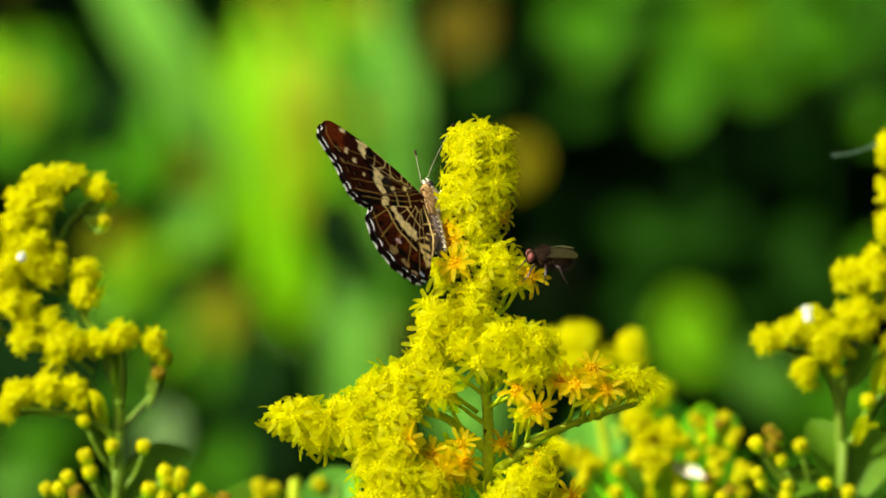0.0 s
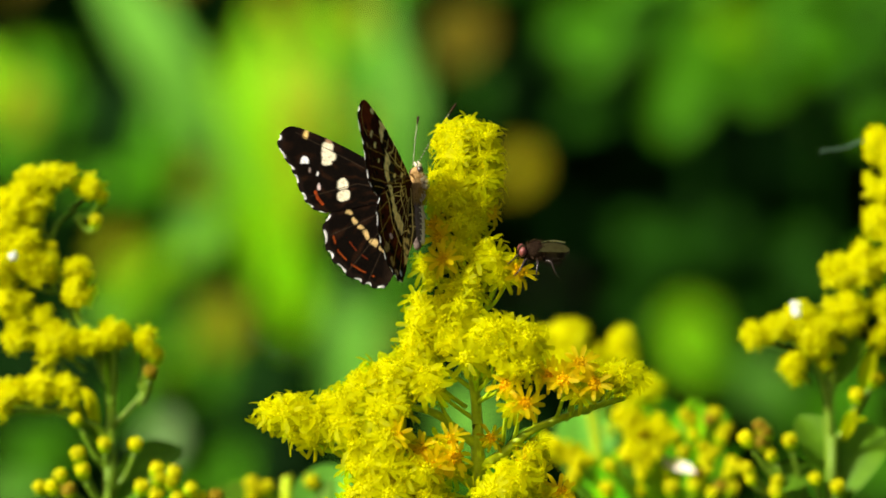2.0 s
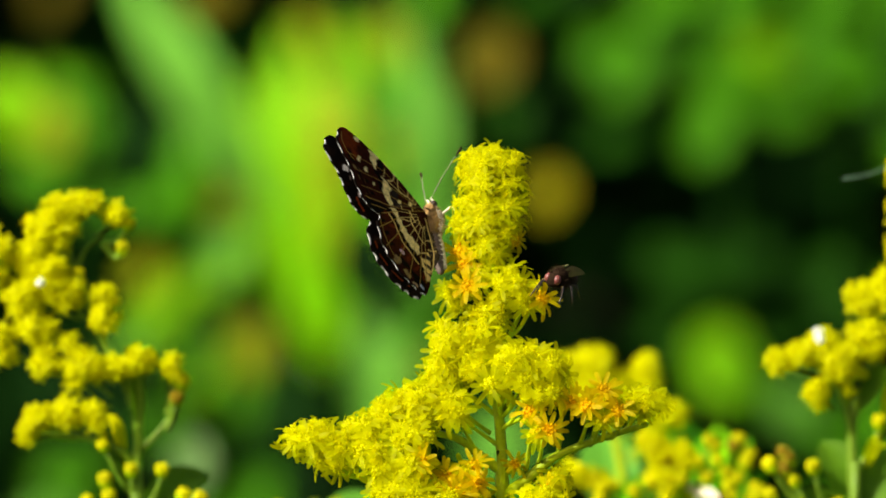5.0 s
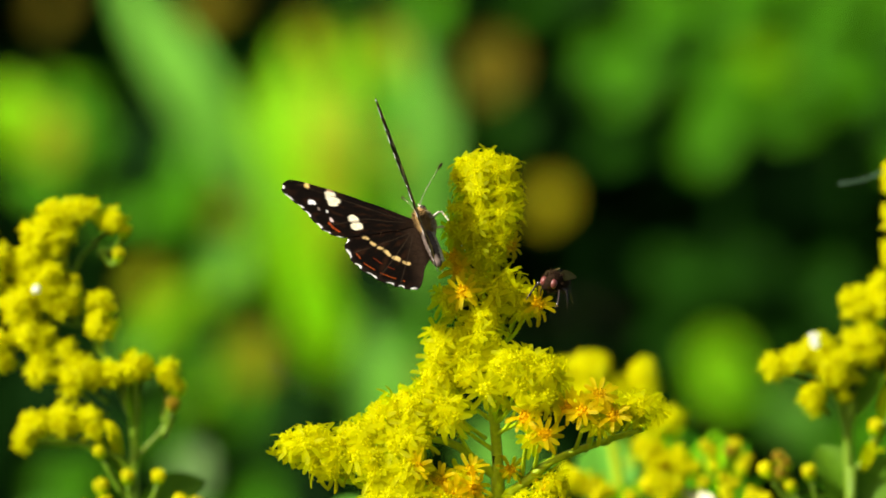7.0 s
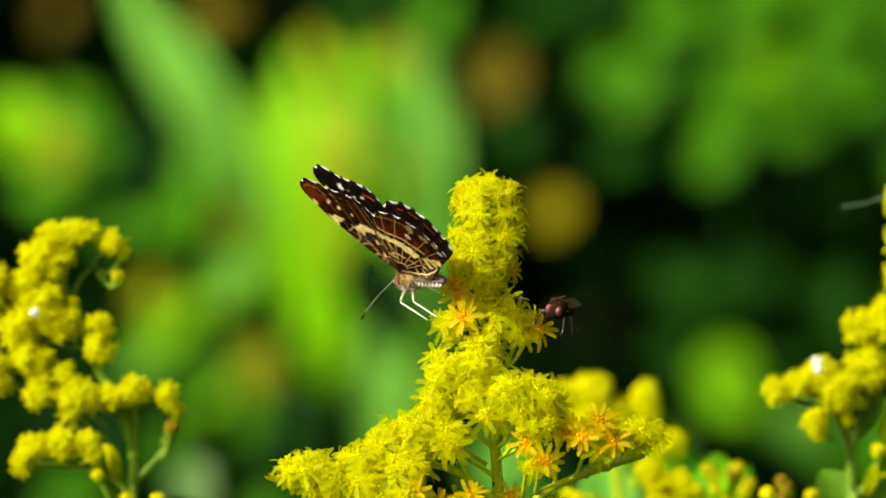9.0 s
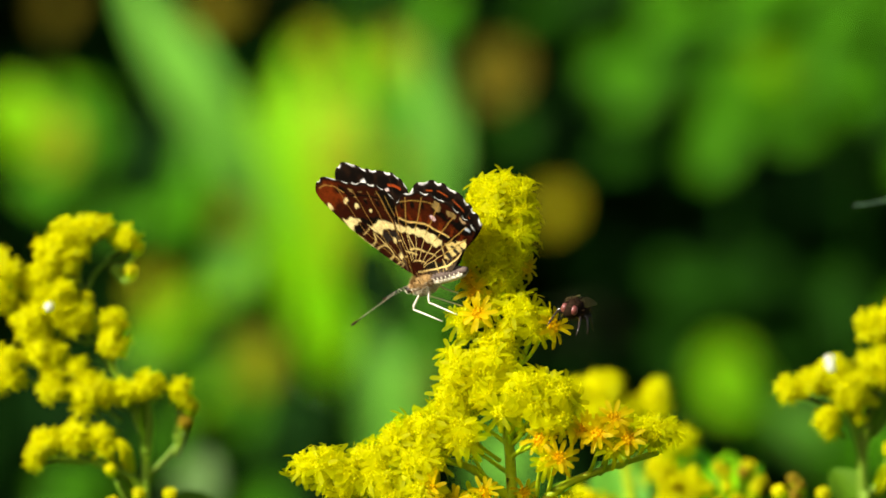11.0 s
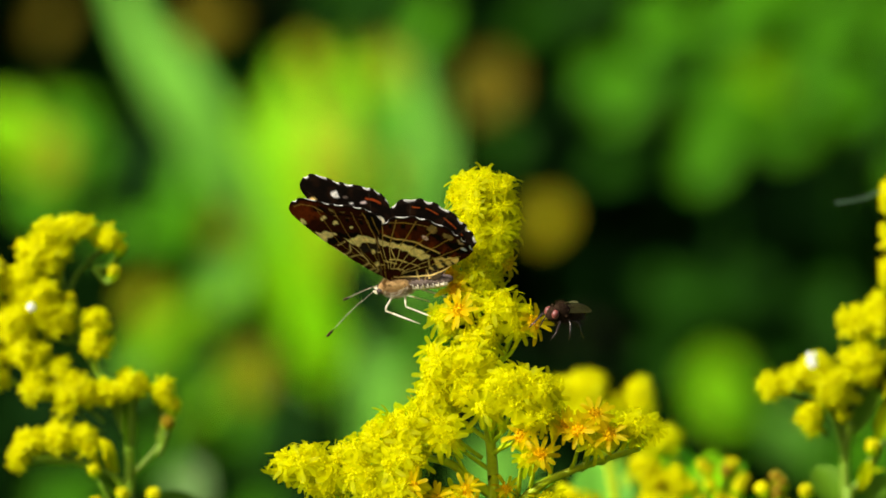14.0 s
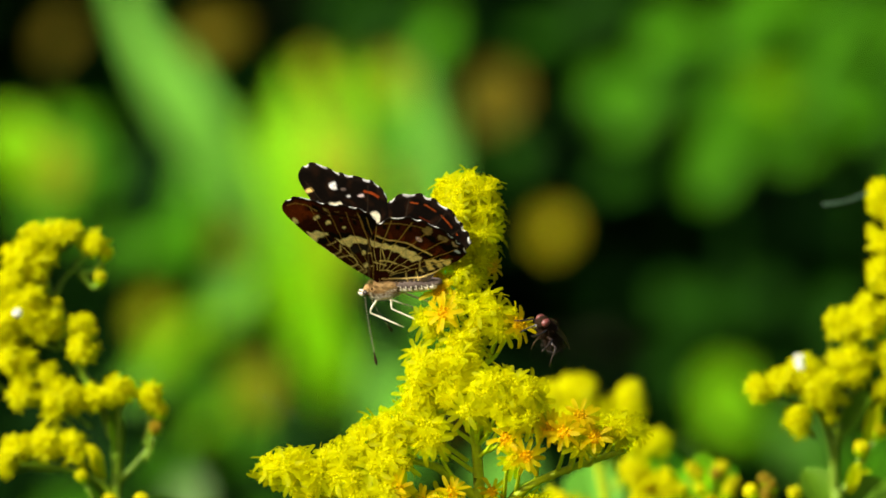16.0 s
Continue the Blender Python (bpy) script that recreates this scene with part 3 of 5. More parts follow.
def left_goldenrod():
    g = Goldenrod("goldenrod with drooping yellow plumes and round buds", LEFT,
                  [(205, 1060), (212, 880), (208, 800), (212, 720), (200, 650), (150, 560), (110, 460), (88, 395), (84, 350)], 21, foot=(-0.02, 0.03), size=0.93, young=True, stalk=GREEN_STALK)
    # plumes along the arching top
    for u, v, ru, rv, n, root in ((75, 320, 30, 22, 9, (90, 400)), (122, 308, 20, 10, 5, (95, 370)), (42, 352, 24, 28, 9, (90, 420)), (78, 362, 22, 20, 6, (95, 430)), (174, 326, 13, 9, 4, (140, 370)),
                                  (20, 405, 24, 24, 7, (100, 460)), (48, 440, 42, 36, 15, (110, 500)), (8, 475, 26, 34, 10, (110, 520)), (84, 472, 22, 22, 7, (120, 520)), (30, 530, 30, 22, 9, (130, 580)),
                                  (150, 474, 14, 8, 3, (145, 545)), (152, 512, 18, 18, 6, (150, 570)), (44, 588, 16, 28, 6, (140, 640)), (88, 562, 14, 12, 3, (145, 620)), (110, 598, 36, 24, 12, (165, 660)),
                                  (216, 588, 20, 10, 6, (208, 700)), (172, 602, 20, 8, 5, (200, 680)), (272, 598, 10, 8, 3, (262, 690)), (34, 688, 18, 12, 5, (110, 730)), (16, 714, 12, 12, 3, (100, 735)),
                                  (84, 682, 18, 20, 7, (130, 735)), (130, 682, 18, 14, 5, (165, 750)), (-40, 560, 30, 40, 8, (100, 620)), (-45, 400, 30, 60, 9, (70, 470))):
        g.clump(u, v, ru, rv, n, root, 2.5)
    g.single(101, 634, (165, 680), 3, lean=(0, -0.8, -0.2))
    g.single(138, 708, (180, 760), 3, lean=(0.2, -0.8, 0))
    g.limb([(208, 790), (180, 755), (110, 730), (40, 722)], 0.7, near=(0, 3))
    g.limb([(100, 440), (120, 395), (150, 370)], 0.4)
    g.limb([(212, 760), (255, 715), (275, 680), (283, 640)], 0.45)
    g.limb([(212, 720), (216, 660), (216, 610)], 0.8, near=(0, 2))
    g.buds([(198, 350), (186, 393)], (150, 385), 0.85)
    g.buds([(108, 440), (112, 458)], (110, 500), 0.8)
    g.buds([(172, 490)], (150, 560), 0.8)
    g.buds([(280, 622), (292, 632), (282, 662)], (262, 720), 0.95)
    g.buds([(150, 745), (200, 790)], (212, 850), 0.95)
    g.buds([(255, 790)], (216, 870), 0.85)
    g.buds([(153, 808), (161, 836), (122, 845), (105, 866), (84, 866), (136, 872)], (212, 920), 0.95)
    g.buds([(292, 834), (296, 850), (322, 840), (318, 856), (265, 866), (352, 870), (290, 880), (328, 886)], (216, 950), 0.95)
    g.branch([(214, 980), (300, 940), (350, 905), (400, 900)], 8, 22, 0.5, 0.5, bud=1.0)
    g.leaf(186, 762, 160, 688, 0.0022, 0.006, (0.3, -0.9, 0.2), mat=CUP)
    g.leaf(208, 830, 120, 705, 0.0036, 0.0, (0.3, -0.5, 0.8))
    g.leaf(212, 720, 205, 620, 0.003, 0.002, (0.6, -0.7, 0.2))
    g.leaf(214, 900, 330, 800, 0.006, -0.01, (0.1, -0.7, 0.6))


def right_goldenrod():
    g = Goldenrod("goldenrod with yellow plumes above broad leaves", RIGHT,
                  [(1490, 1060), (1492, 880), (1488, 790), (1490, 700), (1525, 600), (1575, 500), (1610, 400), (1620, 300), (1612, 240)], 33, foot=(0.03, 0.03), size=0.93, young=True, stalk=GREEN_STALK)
    for u, v, ru, rv, n, root in ((1354, 596, 16, 14, 5, (1440, 640)), (1396, 584, 22, 12, 6, (1460, 640)), (1432, 562, 22, 14, 5, (1480, 640)), (1462, 596, 32, 30, 12, (1500, 670)),
                                  (1420, 650, 11, 22, 5, (1450, 690)), (1514, 548, 32, 24, 10, (1540, 620)), (1500, 484, 22, 22, 8, (1550, 580)), (1542, 472, 26, 30, 10, (1575, 560)),
                                  (1572, 396, 20, 24, 8, (1612, 460)), (1574, 345, 14, 14, 3, (1612, 410)), (1572, 262, 16, 26, 6, (1616, 340)), (1600, 430, 26, 60, 10, (1620, 520)),
                                  (1604, 300, 26, 60, 10, (1620, 400)), (1600, 540, 30, 40, 9, (1600, 640)), (1628, 240, 24, 40, 7, (1615, 330)), (1575, 600, 14, 20, 3, (1540, 680))):
        g.clump(u, v, ru, rv, n, root, 2.5)
    g.single(1480, 652, (1500, 700), 2, lean=(0.4, -0.8, -0.2), size=0.7)
    g.single(1524, 582, (1545, 640), 4, lean=(0, -0.8, -0.2))
    g.single(1560, 325, (1610, 390), 2, lean=(-0.5, -0.6, 0.3), size=0.7)
    g.limb([(1490, 740), (1470, 670), (1440, 625), (1400, 605)], 0.6, near=(0, 2))
    g.buds([(1534, 710)], (1490, 800), 1.0)
    g.buds([(1568, 682)], (1492, 800), 0.95)
    g.buds([(1338, 786), (1362, 764), (1372, 775), (1366, 792)], (1420, 880), 0.95)
    g.buds([(1416, 790), (1382, 815), (1340, 840), (1346, 856)], (1450, 900), 0.9)
    g.buds([(1394, 862), (1392, 880), (1500, 872), (1460, 858)], (1488, 960), 0.95)
    g.branch([(1490, 940), (1440, 910), (1400, 890), (1395, 890)], 5, 14, 0.6, 0.4, bud=1.0)
    g.leaf(1488, 870, 1436, 745, 0.0065, -0.004, (0.3, -0.9, 0.2))
    g.leaf(1492, 900, 1590, 770, 0.0085, -0.004, (-0.2, -0.9, 0.4))
    g.leaf(1512, 790, 1535, 735, 0.0022, 0.004, (0.2, -0.8, 0.5), mat=CUP)
    g.leaf(1515, 780, 1552, 752, 0.0016, 0.004, (0.2, -0.8, 0.5), mat=CUP)
    g.leaf(1545, 700, 1568, 630, 0.0024, 0.003, (0.2, -0.8, 0.5), mat=CUP)
    g.leaf(1500, 690, 1560, 610, 0.003, 0.002, (0.2, -0.8, 0.5))
    g.leaf(1470, 860, 1380, 880, 0.006, 0.002, (0.2, -0.6, 0.8))


def rear_goldenrods():
    g = Goldenrod("soft yellow goldenrod behind the blooming one", REAR,
                  [(1090, 1100), (1080, 900), (1070, 780), (1050, 700), (1020, 640), (1010, 600)], 44, foot=(0.04, 0.05), young=True)
    for u, v, ru, rv, n, root in ((1018, 594, 22, 22, 15, (1040, 680)), (1014, 634, 24, 26, 15, (1045, 710)), (966, 600, 18, 10, 7, (1030, 690)), (1064, 630, 12, 10, 4, (1062, 720)),
                                  (1113, 600, 6, 9, 4, (1080, 740)), (1114, 624, 6, 9, 4, (1080, 740)), (1160, 686, 13, 11, 5, (1090, 780)), (1130, 690, 12, 10, 3, (1085, 770))):
        g.clump(u, v + 5, ru + 2, rv + 2, n + 3, root, 2.0, 1.08)
    g.leaf(1080, 900, 1050, 730, 0.012, -0.01, (0, -0.9, 0.3), mat=SILVER)
    g.leaf(1080, 880, 1120, 780, 0.007, -0.01, (0, -0.9, 0.3), mat=SILVER)
    h = Goldenrod("goldenrod in yellow-green bud with short branchlets", LOW,
                  [(1210, 1100), (1205, 960), (1200, 880), (1190, 820)], 55, foot=(0.05, 0.04), young=True, stalk=LIME_STALK)
    for u, v, ru, rv, n, root in ((1120, 738, 14, 8, 4, (1160, 830)), (1140, 762, 14, 12, 4, (1165, 840)), (1178, 768, 9, 18, 4, (1190, 860)), (1020, 806, 12, 8, 3, (1100, 880)), (1040, 816, 14, 8, 3, (1100, 880)),
                                  (1136, 806, 22, 10, 5, (1170, 880)), (985, 790, 12, 10, 3, (1080, 870))):
        h.clump(u, v, ru, rv, n + 1, root, 3.0, 1.05, bud=0.4)
    for spots, root in (([(1228, 742), (1238, 752), (1208, 780), (1242, 776)], (1205, 880)), ([(1280, 742), (1272, 750), (1300, 766), (1294, 780)], (1240, 880)), ([(1258, 798), (1278, 808), (1262, 820), (1224, 806)], (1215, 910)),
                        ([(1268, 838), (1250, 846), (1244, 866), (1204, 870)], (1212, 930)), ([(1308, 826), (1304, 846), (1318, 834)], (1240, 940)), ([(1095, 832), (1160, 830), (1150, 845), (1178, 812)], (1190, 920)),
                        ([(1028, 858), (1034, 846), (1090, 872), (1010, 880)], (1130, 950)), ([(1290, 868), (1310, 872), (1275, 880)], (1220, 950))):
        h.buds(spots, root, 0.98, 4.0)
    h.leaf(1205, 930, 1180, 820, 0.004, 0.004, (-0.4, -0.7, 0.6), mat=CUP)
    h.leaf(1205, 960, 1320, 870, 0.006, 0.002, (0, -0.6, 0.8))
    h.leaf(1205, 960, 1090, 830, 0.007, 0.0, (0, -0.7, 0.7))
    h.leaf(1180, 822, 1246, 844, 0.0022, 0.006, (-0.5, -0.5, 0.7), mat=PALE, bend=0.02)
    # broader leaves of the same plant behind its buds
    for u0, v0, u1, v1, w, m in ((1205, 980, 1130, 790, 0.016, GREEN), (1215, 980, 1290, 800, 0.014, GREEN), (1205, 1000, 1215, 780, 0.016, LIME), (1150, 1000, 1160, 820, 0.014, LIME), (1205, 1000, 1050, 840, 0.014, GREEN), (1215, 1000, 1340, 850, 0.012, GREEN)):
        h.leaf(u0, v0, u1, v1, w, -0.05, (-0.3, -0.8, 0.4), mat=m)
    h.leaf(1160, 890, 1155, 840, 0.003, 0.006, (-0.5, -0.5, 0.7), mat=CUP, bend=0.02)
    k = Goldenrod("low goldenrod shoot in green bud", 0.955, [(520, 1100), (525, 980), (535, 900)], 66, foot=(-0.02, 0.06))
    k.branch([(535, 920), (555, 880), (563, 852)], 2, 7, 0.85, 0.5, bud=1.0)
    k.branch([(530, 940), (490, 890), (450, 868)], 6, 18, 0.6, 0.5, bud=1.0)
    k.leaf(530, 960, 600, 850, 0.007, 0.0, (0.1, -0.8, 0.5))
    k.leaf(530, 960, 640, 840, 0.008, 0.0, (0.2, -0.8, 0.5), mat=SILVER)
    k.leaf(530, 980, 400, 870, 0.008, 0.0, (0.2, -0.8, 0.5))


centre_goldenrod()
left_goldenrod()
right_goldenrod()
rear_goldenrods()


# ------------------------------------------------------------------ far plants, out of focus
class Herb:
    """A tall herb or grass clump behind the goldenrods: stems from the ground, each leaf a part."""

    def __init__(self, name, label, category, distance, seed, foot_u):
        self.rng = random.Random(seed)
        self.d = distance
        p = spot(foot_u, 441, distance)
        self.foot = Vector((p.x, p.y, -0.03))
        self.thing = new(name)
        self.thing.location = self.foot
        tagged(self.thing, label, category, "background plants")

    def place(self, u, v, back=0.0):
        return spot(u, v, self.d + back)

    def put(self, name, s, mat):
        s.v = [p - self.foot for p in s.v]
        return part(name, s.mesh(name, mat), self.thing)

    def stem(self, u, v, mat=STALK, r=0.002, back=0.0):
        top = self.place(u, v, back)
        pts = curve_points([self.foot, self.foot.lerp(top, 0.5) + Vector((0.01, 0.01, 0)), top], 20)
        self.put("stem", Shape().tube(pts, [r * (1.2 - 0.8 * i / 19) for i in range(20)], 7), mat)

    def blade(self, u0, v0, u1, v1, width, mat, face=(0, -1, 0.1), bow=0.06, back=0.0, profile=None):
        """A long blade, its width in centimetres."""
        a, b = self.place(u0, v0, back), self.place(u1, v1, back)
        side = Vector(((b - a).z, 0, -(b - a).x)) * bow
        self.put("blade", Shape().blade(curve_points([a, (a + b) / 2 + side - Vector((0, 0.01, 0)), b], 10), width * 0.01, Vector(face), 0.12, profile), mat)

    def leaf(self, u, v, length, width, angle, mat, face=(0, -1, 0.25), back=0.0):
        """A broad leaf centred on (u, v); sizes in centimetres, angle in degrees from the right, upwards."""
        c = self.place(u, v, back)
        d = Vector((math.cos(radians(angle)), 0.15, math.sin(radians(angle)))) * (length * 0.005)
        path = curve_points([c - d, c + Vector((0, -0.08 * length * 0.01, 0.02 * length * 0.01)), c + d], 9)
        self.put("leaf", Shape().blade(path, width * 0.01, Vector(face), 0.1, lambda q: math.sin(math.pi * (0.04 + 0.92 * q)) ** 0.6), mat)


def background_plants():
    a = Herb("tall_grass", "clump of broad sunlit lime-green grass blades", "grass", 2.15, 5, 520)
    for u, v in ((500, 560), (600, 540), (440, 470)):
        a.stem(u, v, SHADED, 0.0016)
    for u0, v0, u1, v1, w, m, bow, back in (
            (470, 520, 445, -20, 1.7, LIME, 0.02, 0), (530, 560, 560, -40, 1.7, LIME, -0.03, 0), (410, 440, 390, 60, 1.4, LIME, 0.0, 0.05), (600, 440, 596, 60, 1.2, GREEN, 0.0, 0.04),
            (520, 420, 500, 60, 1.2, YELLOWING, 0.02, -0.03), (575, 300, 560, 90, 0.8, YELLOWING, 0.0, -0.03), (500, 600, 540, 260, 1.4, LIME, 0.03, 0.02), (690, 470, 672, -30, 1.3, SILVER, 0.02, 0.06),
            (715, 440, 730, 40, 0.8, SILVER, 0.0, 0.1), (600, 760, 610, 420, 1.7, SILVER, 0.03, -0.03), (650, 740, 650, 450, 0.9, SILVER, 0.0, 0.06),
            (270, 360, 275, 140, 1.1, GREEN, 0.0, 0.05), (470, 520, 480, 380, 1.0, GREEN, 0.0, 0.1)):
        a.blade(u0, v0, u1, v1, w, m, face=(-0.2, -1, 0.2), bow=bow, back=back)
    b = Herb("tall_grass", "leaning blue-green blade of tall grass", "grass", 2.06, 6, 480)
    b.stem(420, 300, SHADED, 0.0016)
    b.blade(430, 330, 120, -220, 1.35, SILVER, face=(-0.2, -1, 0.3), bow=-0.04)
    b.blade(410, 250, 240, -60, 0.9, SILVER, face=(-0.2, -1, 0.3), bow=0.0, back=0.05)
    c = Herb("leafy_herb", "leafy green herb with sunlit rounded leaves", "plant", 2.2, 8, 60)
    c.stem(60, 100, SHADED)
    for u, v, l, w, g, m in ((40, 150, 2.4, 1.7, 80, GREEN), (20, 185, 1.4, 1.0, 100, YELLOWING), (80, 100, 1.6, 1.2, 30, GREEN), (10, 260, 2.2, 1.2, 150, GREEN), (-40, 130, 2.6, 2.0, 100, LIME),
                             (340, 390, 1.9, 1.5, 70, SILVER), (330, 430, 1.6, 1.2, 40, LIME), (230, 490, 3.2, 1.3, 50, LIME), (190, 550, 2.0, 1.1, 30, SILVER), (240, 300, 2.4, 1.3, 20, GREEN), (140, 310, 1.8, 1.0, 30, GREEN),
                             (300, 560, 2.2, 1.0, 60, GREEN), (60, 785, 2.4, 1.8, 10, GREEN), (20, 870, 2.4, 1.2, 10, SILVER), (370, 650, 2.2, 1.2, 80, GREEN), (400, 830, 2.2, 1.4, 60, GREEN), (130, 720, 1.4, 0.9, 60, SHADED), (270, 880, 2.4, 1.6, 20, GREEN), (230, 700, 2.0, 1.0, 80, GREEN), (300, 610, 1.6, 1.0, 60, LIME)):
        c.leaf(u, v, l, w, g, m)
    c.leaf(35, 170, 1.9, 1.4, 90, YELLOWING, back=-0.08)
    # SHADED leaves and stems carry their shade in the colour.
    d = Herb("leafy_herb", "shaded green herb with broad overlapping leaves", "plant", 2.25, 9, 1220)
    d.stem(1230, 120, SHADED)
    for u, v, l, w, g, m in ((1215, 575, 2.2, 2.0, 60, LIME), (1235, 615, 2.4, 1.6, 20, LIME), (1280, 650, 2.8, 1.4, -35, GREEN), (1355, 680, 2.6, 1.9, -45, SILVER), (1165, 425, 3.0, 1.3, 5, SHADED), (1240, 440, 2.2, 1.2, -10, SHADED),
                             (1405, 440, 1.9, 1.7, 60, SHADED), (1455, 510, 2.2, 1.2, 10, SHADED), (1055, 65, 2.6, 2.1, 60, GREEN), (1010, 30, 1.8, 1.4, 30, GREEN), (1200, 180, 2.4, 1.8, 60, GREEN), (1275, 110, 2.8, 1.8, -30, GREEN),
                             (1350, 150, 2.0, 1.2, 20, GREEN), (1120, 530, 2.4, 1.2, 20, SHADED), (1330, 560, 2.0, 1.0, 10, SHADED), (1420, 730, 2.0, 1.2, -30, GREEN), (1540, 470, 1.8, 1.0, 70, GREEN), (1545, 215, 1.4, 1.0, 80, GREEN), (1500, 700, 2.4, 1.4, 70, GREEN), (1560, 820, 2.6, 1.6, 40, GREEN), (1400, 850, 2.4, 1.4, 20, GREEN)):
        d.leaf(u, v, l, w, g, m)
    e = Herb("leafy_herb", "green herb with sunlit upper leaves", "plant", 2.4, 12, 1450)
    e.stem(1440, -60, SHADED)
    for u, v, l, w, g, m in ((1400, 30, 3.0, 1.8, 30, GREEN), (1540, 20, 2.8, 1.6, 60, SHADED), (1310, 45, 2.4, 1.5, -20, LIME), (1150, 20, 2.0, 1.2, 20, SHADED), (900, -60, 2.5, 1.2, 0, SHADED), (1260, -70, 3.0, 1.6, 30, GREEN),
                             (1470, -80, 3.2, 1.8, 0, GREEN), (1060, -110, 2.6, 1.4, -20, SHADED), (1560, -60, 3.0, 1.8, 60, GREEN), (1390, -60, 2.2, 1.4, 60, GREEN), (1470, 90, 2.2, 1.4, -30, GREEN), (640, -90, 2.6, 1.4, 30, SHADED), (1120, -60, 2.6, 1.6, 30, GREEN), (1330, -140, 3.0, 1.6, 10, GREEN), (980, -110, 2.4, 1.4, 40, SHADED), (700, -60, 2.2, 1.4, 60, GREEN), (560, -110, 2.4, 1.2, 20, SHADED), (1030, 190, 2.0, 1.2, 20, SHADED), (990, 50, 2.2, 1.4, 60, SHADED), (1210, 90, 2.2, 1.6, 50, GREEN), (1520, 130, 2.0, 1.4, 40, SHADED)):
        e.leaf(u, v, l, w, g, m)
    f = Herb("dry_weed", "dry weed with ochre and brown leaves", "plant", 2.2, 13, 940)
    f.stem(940, 300, SHADED, 0.0008)
    for u, v, l, w, g, m, back in ((914, 288, 1.5, 1.4, 70, OCHRE, 0), (812, 50, 2.4, 2.0, 60, BROWN, 0.1), (845, 150, 2.0, 1.4, 80, SHADED, 0.1), (385, 565, 1.7, 1.6, 85, OLIVE, -0.1), (395, 545, 1.2, 1.0, 60, YELLOWING, -0.08),
                                   (700, 610, 1.8, 0.8, 85, BROWN, 0.2), (195, 430, 1.5, 1.1, 60, OLIVE, 0.1), (335, 300, 1.2, 1.0, 60, BROWN, -0.1), (30, -70, 2.0, 1.2, 60, BROWN, 0.5), (315, -70, 2.0, 1.4, 20, BROWN, 0.1)):
        f.leaf(u, v, l, w, g, m, back=back)
    # The near-black leaves paint the dark gaps between the bright plants.
    h = Herb("leafy_herb", "herb with near-black leaves standing in for shaded gaps", "plant", 2.05, 17, 560)
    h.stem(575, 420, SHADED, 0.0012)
    for u, v, l, w, g, m in ((590, 405, 2.8, 2.0, 80, SHADE_LEAF), (630, 480, 2.4, 1.3, 100, SHADE_LEAF), (110, 650, 2.6, 1.6, 20, SHADE_LEAF), (190, 200, 2.8, 1.5, 100, SHADE_LEAF), (5, 600, 2.0, 1.4, 90, SHADE_LEAF), (480, 800, 2.6, 1.5, 70, SHADE_LEAF), (450, 660, 2.4, 1.5, 60, SHADE_LEAF),
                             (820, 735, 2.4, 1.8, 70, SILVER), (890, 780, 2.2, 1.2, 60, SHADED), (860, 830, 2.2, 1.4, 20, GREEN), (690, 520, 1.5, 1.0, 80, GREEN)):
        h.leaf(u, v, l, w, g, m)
    # a closer pale leaf below the drooping goldenrod
    k = Herb("leafy_herb", "pale blue-green leaf among the goldenrod stems", "plant", 1.5, 19, 290)
    k.leaf(285, 775, 1.5, 1.1, 75, HOARY)
    k.stem(290, 800, SHADED, 0.001)
    # smaller leaves that fill the sunlit growth and, by darkened green, the shaded growth
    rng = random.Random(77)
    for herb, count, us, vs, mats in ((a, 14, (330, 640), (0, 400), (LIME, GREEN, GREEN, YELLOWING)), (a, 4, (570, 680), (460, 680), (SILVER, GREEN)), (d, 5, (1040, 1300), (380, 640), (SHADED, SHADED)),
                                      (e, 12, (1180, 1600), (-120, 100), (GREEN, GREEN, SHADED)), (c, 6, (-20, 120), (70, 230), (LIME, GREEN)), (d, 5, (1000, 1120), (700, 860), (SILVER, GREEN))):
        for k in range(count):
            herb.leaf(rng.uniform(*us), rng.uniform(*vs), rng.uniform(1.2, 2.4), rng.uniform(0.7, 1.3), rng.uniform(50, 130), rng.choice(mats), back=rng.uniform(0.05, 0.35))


def leaf_cloud(rng, c, size):
    """Small folded leaves at the points c, as vertices and faces."""
    count = len(c)
    d = rng.normal(size=(count, 3)) + np.array((0, -0.4, -0.3))
    d /= np.linalg.norm(d, axis=1)[:, None]
    n = rng.normal(size=(count, 3)) + np.array((0, -0.6, 0.9))
    s = np.cross(d, n)
    s /= np.linalg.norm(s, axis=1)[:, None]
    n = np.cross(s, d)
    ln = (size * rng.uniform(0.6, 1.3, count))[:, None]
    rows = [c - d * ln * 0.5, c - s * ln * 0.26 + n * ln * 0.06, c, c + s * ln * 0.26 + n * ln * 0.06,
            c + d * ln * 0.2 - s * ln * 0.2 + n * ln * 0.03, c + d * ln * 0.2 + s * ln * 0.2 + n * ln * 0.03, c + d * ln * 0.5 - n * ln * 0.08]
    verts = np.stack(rows, 1).reshape(-1, 3)
    faces = [tuple(7 * i + k for k in q) for i in range(count) for q in ((0, 2, 1), (0, 3, 2), (1, 2, 4), (2, 3, 5), (4, 2, 6), (2, 5, 6))]
    return verts.tolist(), faces


